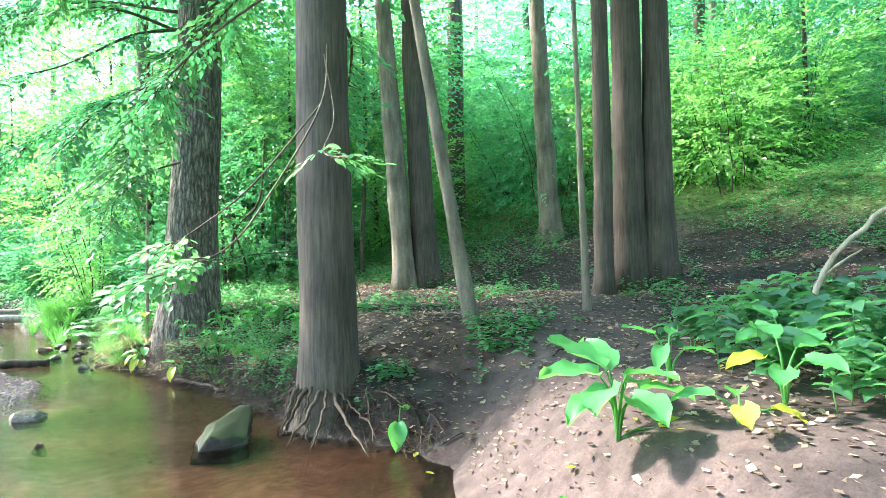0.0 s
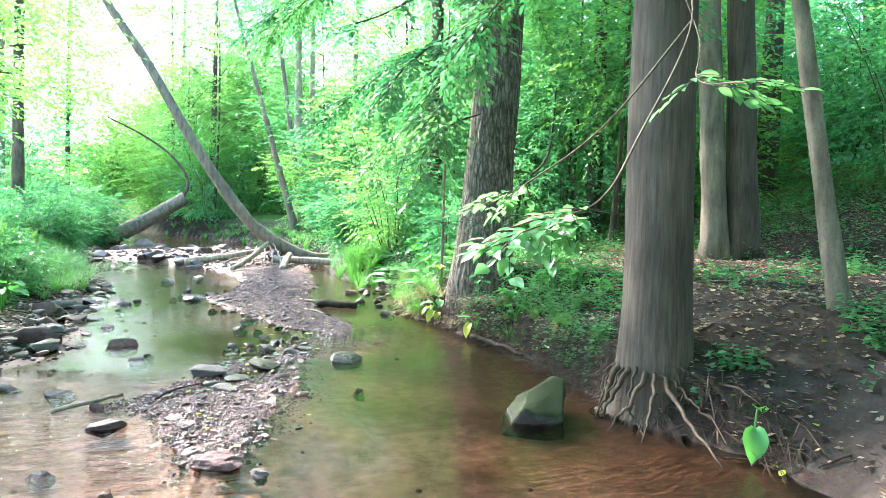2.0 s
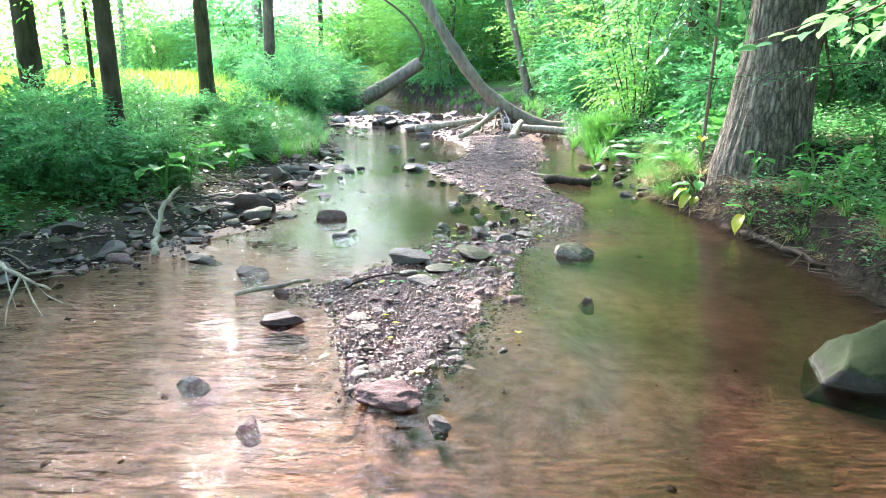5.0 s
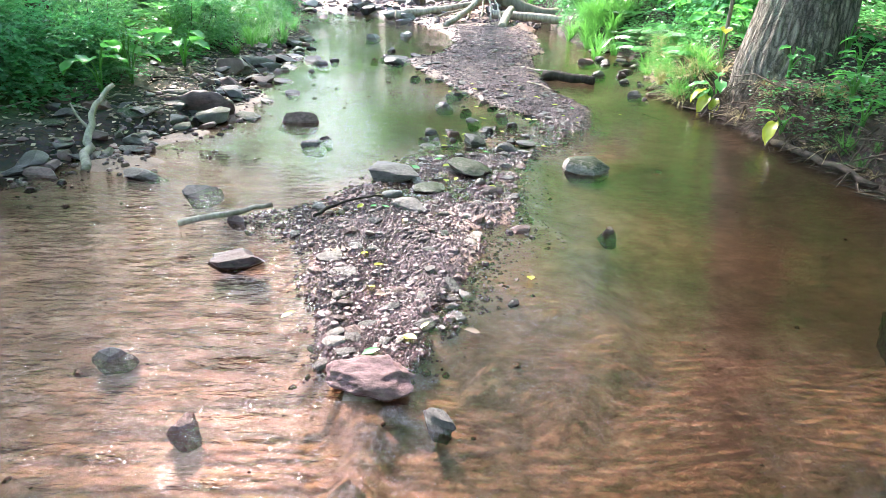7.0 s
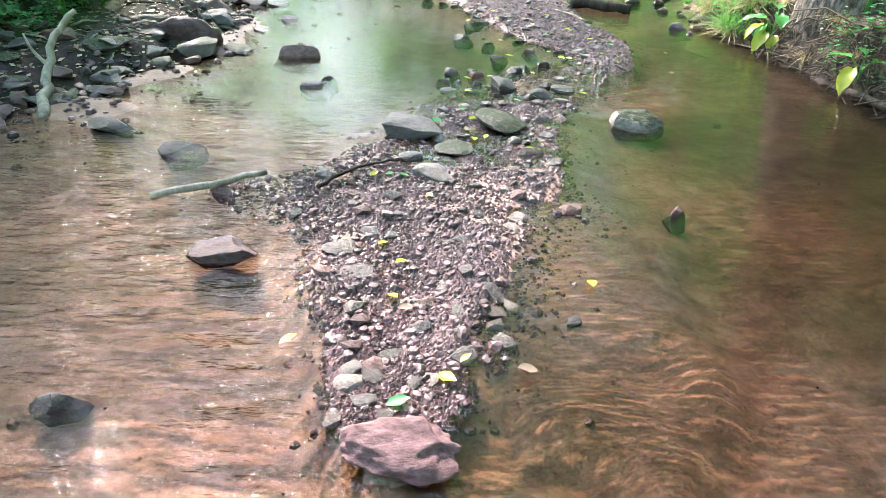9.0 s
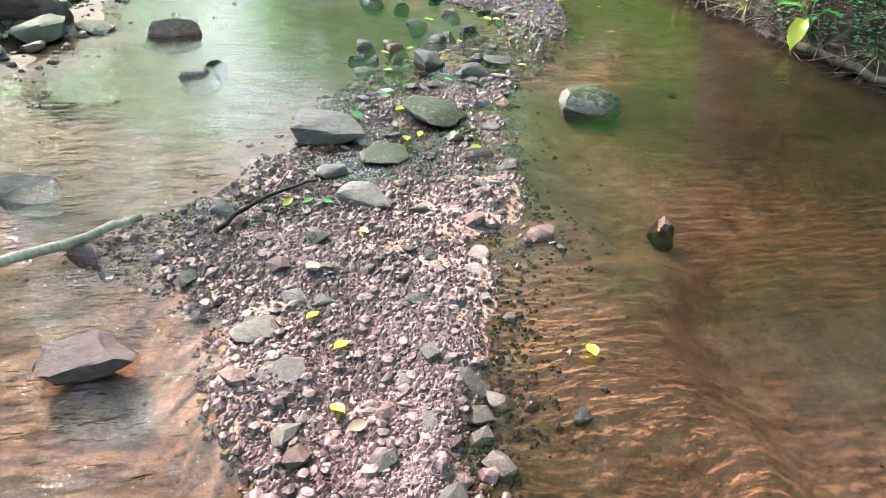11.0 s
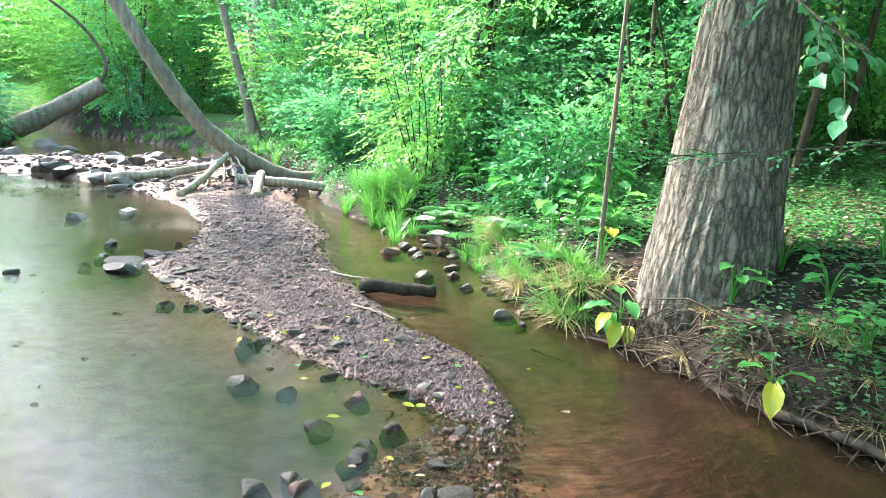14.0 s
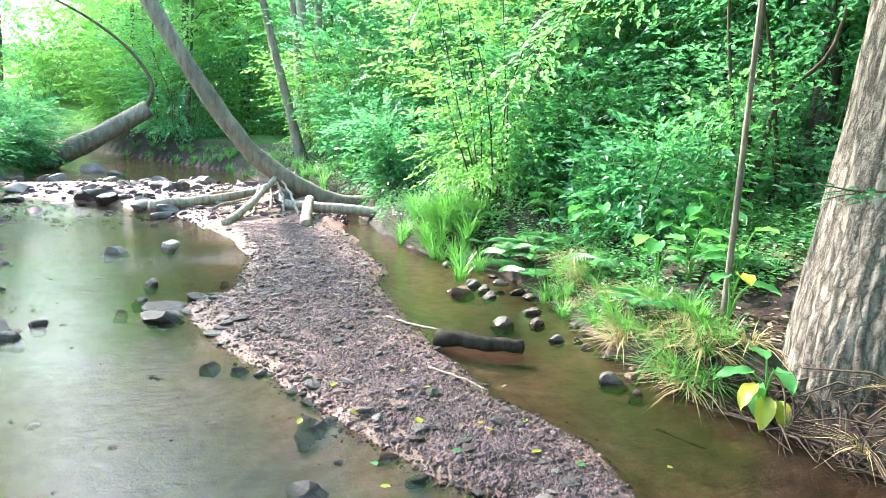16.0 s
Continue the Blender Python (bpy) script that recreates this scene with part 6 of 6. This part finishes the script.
for k in range(120):
    if k < 60:
        y = rb.uniform(5.8, 12.5)
        x = rb.normal(np.interp(y, Y_B, X_BL) * 0.6 + np.interp(y, Y_B, X_BR) * 0.4, 0.4)
    else:
        x, y = rb.uniform(3.3, 7.5), rb.uniform(1.6, 6.0)
    w = (0, 1, 0, 2, 3, 1)[k % 6]
    if k >= 60 and w == 3:
        w = 0
    ob = thing("fallen_leaf", ("fallen yellow leaf", "fallen yellow leaf", "fallen brown leaf", "fallen green leaf")[w] + (" on the wet gravel" if k < 60 else " on the trodden path"), "leaf", pose(x, y, max(floor_z(x, y), 0.0) + 0.014, rb.uniform(-12, 12), rb.uniform(-12, 12), rb.uniform(0, 360)), "fallen leaves", me=LEAVES[w])
    ob.scale = [rb.uniform(0.045, 0.085)] * 3



def rootlets():
    """Dead twigs and fine roots that hang over the cut bank."""
    r = np.random.default_rng(120)
    parts = []
    for k in range(1700):
        y = r.uniform(4.7, 12.2)
        x = np.interp(y, Y_R, X_R) + r.uniform(-0.02, 0.3)
        z = floor_z(x, y)
        ln = r.uniform(0.12, 0.45)
        d = np.array([-r.uniform(0.1, 0.9), r.normal(0, 0.8), -r.uniform(0.0, 0.8)])
        p0 = np.array([x, y, z + 0.02])
        q = np.array([p0, p0 + d * ln * 0.5 + [0, 0, 0.04 + r.uniform(0, 0.05)], p0 + d * ln])
        q[:, 2] = np.maximum(q[:, 2], 0.01)
        w = 0.002 + 0.010 * r.uniform() ** 3
        parts.append(tube(q, [w, w * 0.8, w * 0.4], 4, cap=False))
    thing("rootlets", "tangle of dead twigs and fine roots on the cut bank", "roots", kind="stuff", me=mesh_of("rootlets", *joined(parts), M_ROOT))


rootlets()

# ---- gravel ----


def pebble_field(name, label, n, place, seed, size, mat):
    """Small stones, joined: each a jittered octahedron with bevelled belly."""
    r = np.random.default_rng(seed)
    x, y = place(r, n)
    z = land(x, y)[0]
    ok = (z > -0.03) | (r.uniform(0, 1, len(x)) < 0.4)
    x, y, z = x[ok], y[ok], z[ok]
    m = len(x)
    s = size[0] * (size[1] / size[0]) ** (r.uniform(0, 1, m) ** 3.0)
    a = np.arange(6) * np.pi / 3
    ring = np.column_stack([np.cos(a), np.sin(a), np.zeros(6)])
    top = ring * [0.6, 0.6, 0] + [0, 0, 0.75]
    base = np.concatenate([ring, top, [[0, 0, 0.92]], ring * 0.8 - [0, 0, 0.5]])
    V = base[None] * (1 + r.normal(0, 0.13, (m, len(base), 1)))
    V = V * np.stack([np.ones(m), r.uniform(0.6, 0.95, m), r.uniform(0.35, 0.75, m)], 1)[:, None]
    t = r.uniform(0, 6.28, m)
    c, sn = np.cos(t)[:, None], np.sin(t)[:, None]
    V = np.stack([V[..., 0] * c - V[..., 1] * sn, V[..., 0] * sn + V[..., 1] * c, V[..., 2]], 2) * s[:, None, None]
    V += np.column_stack([x, y, z + s * 0.12])[:, None]
    k = np.arange(m)[:, None] * len(base)
    f = []
    for i in range(6):
        j = (i + 1) % 6
        f += (k + [i, j, 6 + j, 6 + i]).tolist() + (k + [6 + i, 6 + j, 12]).tolist() + (k + [13 + i, 13 + j, j, i]).tolist()
    return thing(name, label, "gravel", kind="stuff", me=mesh_of(name, V.reshape(-1, 3), f, mat, False))


def on_bar(r, n):
    y = r.uniform(5.9, 22, n)
    bl, br = np.interp(y, Y_B, X_BL), np.interp(y, Y_B, X_BR)
    x = bl + (br - bl) * (0.5 + 0.52 * r.uniform(-1, 1, n)) + r.normal(0, 0.09, n)
    keep = (y < 18.5) | (r.uniform(0, 1, n) > 0.6)
    return x[keep], y[keep]


def on_bed(r, n):
    y = r.uniform(4, 24, n)
    x = np.interp(y, Y_L, X_L) + (np.interp(y, Y_R, X_R) - np.interp(y, Y_L, X_L)) * r.uniform(0, 1, n)
    keep = value_noise(x, y, 0.8, 66) + r.normal(0, 0.3, n) > 0.1
    return x[keep], y[keep]


def on_riffle(r, n):
    y = r.uniform(20.5, 27.5, n)
    x = np.interp(y, Y_L, X_L) + (np.interp(y, Y_R, X_R) - np.interp(y, Y_L, X_L)) * r.uniform(0, 1, n)
    return x, y


def on_shelf(r, n):
    y = r.uniform(7, 16, n)
    return np.interp(y, Y_L, X_L) + r.normal(0.0, 0.4, n), y


pebble_field("gravel", "mixed pink and grey gravel of the stream bar", 22000, on_bar, 101, (0.006, 0.034), M_PEBBLE)


def fine_gravel(n, place, seed, size):
    """Grit of a few millimetres to two centimetres: flattened four-sided grains."""
    r = np.random.default_rng(seed)
    x, y = place(r, n)
    z = land(x, y)[0]
    ok = (z > -0.025) | (r.uniform(0, 1, len(x)) < 0.05)
    x, y, z = x[ok], y[ok], z[ok]
    m = len(x)
    s = size[0] * (size[1] / size[0]) ** (r.uniform(0, 1, m) ** 1.6)
    a = r.uniform(0, 6.28, (m, 1)) + np.arange(4) * np.pi / 2
    ring = np.stack([np.cos(a), np.sin(a), np.zeros_like(a)], 2) * r.uniform(0.7, 1.2, (m, 4, 1))
    top = np.stack([r.normal(0, 0.25, m), r.normal(0, 0.25, m), r.uniform(0.4, 0.8, m)], 1)[:, None]
    V = np.concatenate([ring, top], 1) * s[:, None, None] + np.column_stack([x, y, z + s * 0.1])[:, None]
    k = np.arange(m)[:, None] * 5
    f = np.concatenate([k + [i, (i + 1) % 4, 4] for i in range(4)])
    thing("fine_gravel", "fine pinkish grit between the cobbles", "gravel", kind="stuff", me=mesh_of("fine_gravel", V.reshape(-1, 3), f, M_PEBBLE, False))


def near_bar(r, n):
    y = 5.85 + 14.0 * r.uniform(0, 1, n) ** 1.5
    bl, br = np.interp(y, Y_B, X_BL), np.interp(y, Y_B, X_BR)
    return bl + (br - bl) * r.normal(0.5, 0.27, n), y


fine_gravel(130000, near_bar, 106, (0.005, 0.019))
pebble_field("bed_pebbles", "small stones scattered over the stream bed", 2200, on_bed, 102, (0.006, 0.035), M_PEBBLE)
pebble_field("riffle_stones", "stones of the upper riffle", 1500, on_riffle, 103, (0.03, 0.12), M_PEBBLE)
pebble_field("shelf_stones", "small stones along the foot of the bank", 1500, on_shelf, 104, (0.012, 0.06), M_PEBBLE)
# the larger cobbles of the bar, one by one
bar = thing("gravel_bar", "low bar of mixed cobbles in midstream", "gravel bar", pose(0, 0, 0), kind="structure")
COBBLES = [stone_mesh("stone", m, 200 + k, 0.55, 0.18, 1, 0.4) for k, m in enumerate((M_STONE_GREY, M_STONE_RED, M_STONE_GREY, M_STONE_DARK, M_STONE_PALEG, M_STONE_RED))]
rc = np.random.default_rng(105)
cx, cy = on_bar(rc, 400)
for k, (x, y) in enumerate(list(zip(cx, cy))[:290]):
    s = rc.uniform(0.022, 0.055)
    ob = piece("stone", COBBLES[k % 6], bar, pose(x, y, floor_z(x, y) + s * 0.2, rc.uniform(-15, 15), rc.uniform(-15, 15), rc.uniform(0, 360)))
    ob.scale = (s * 1.2, s, s)
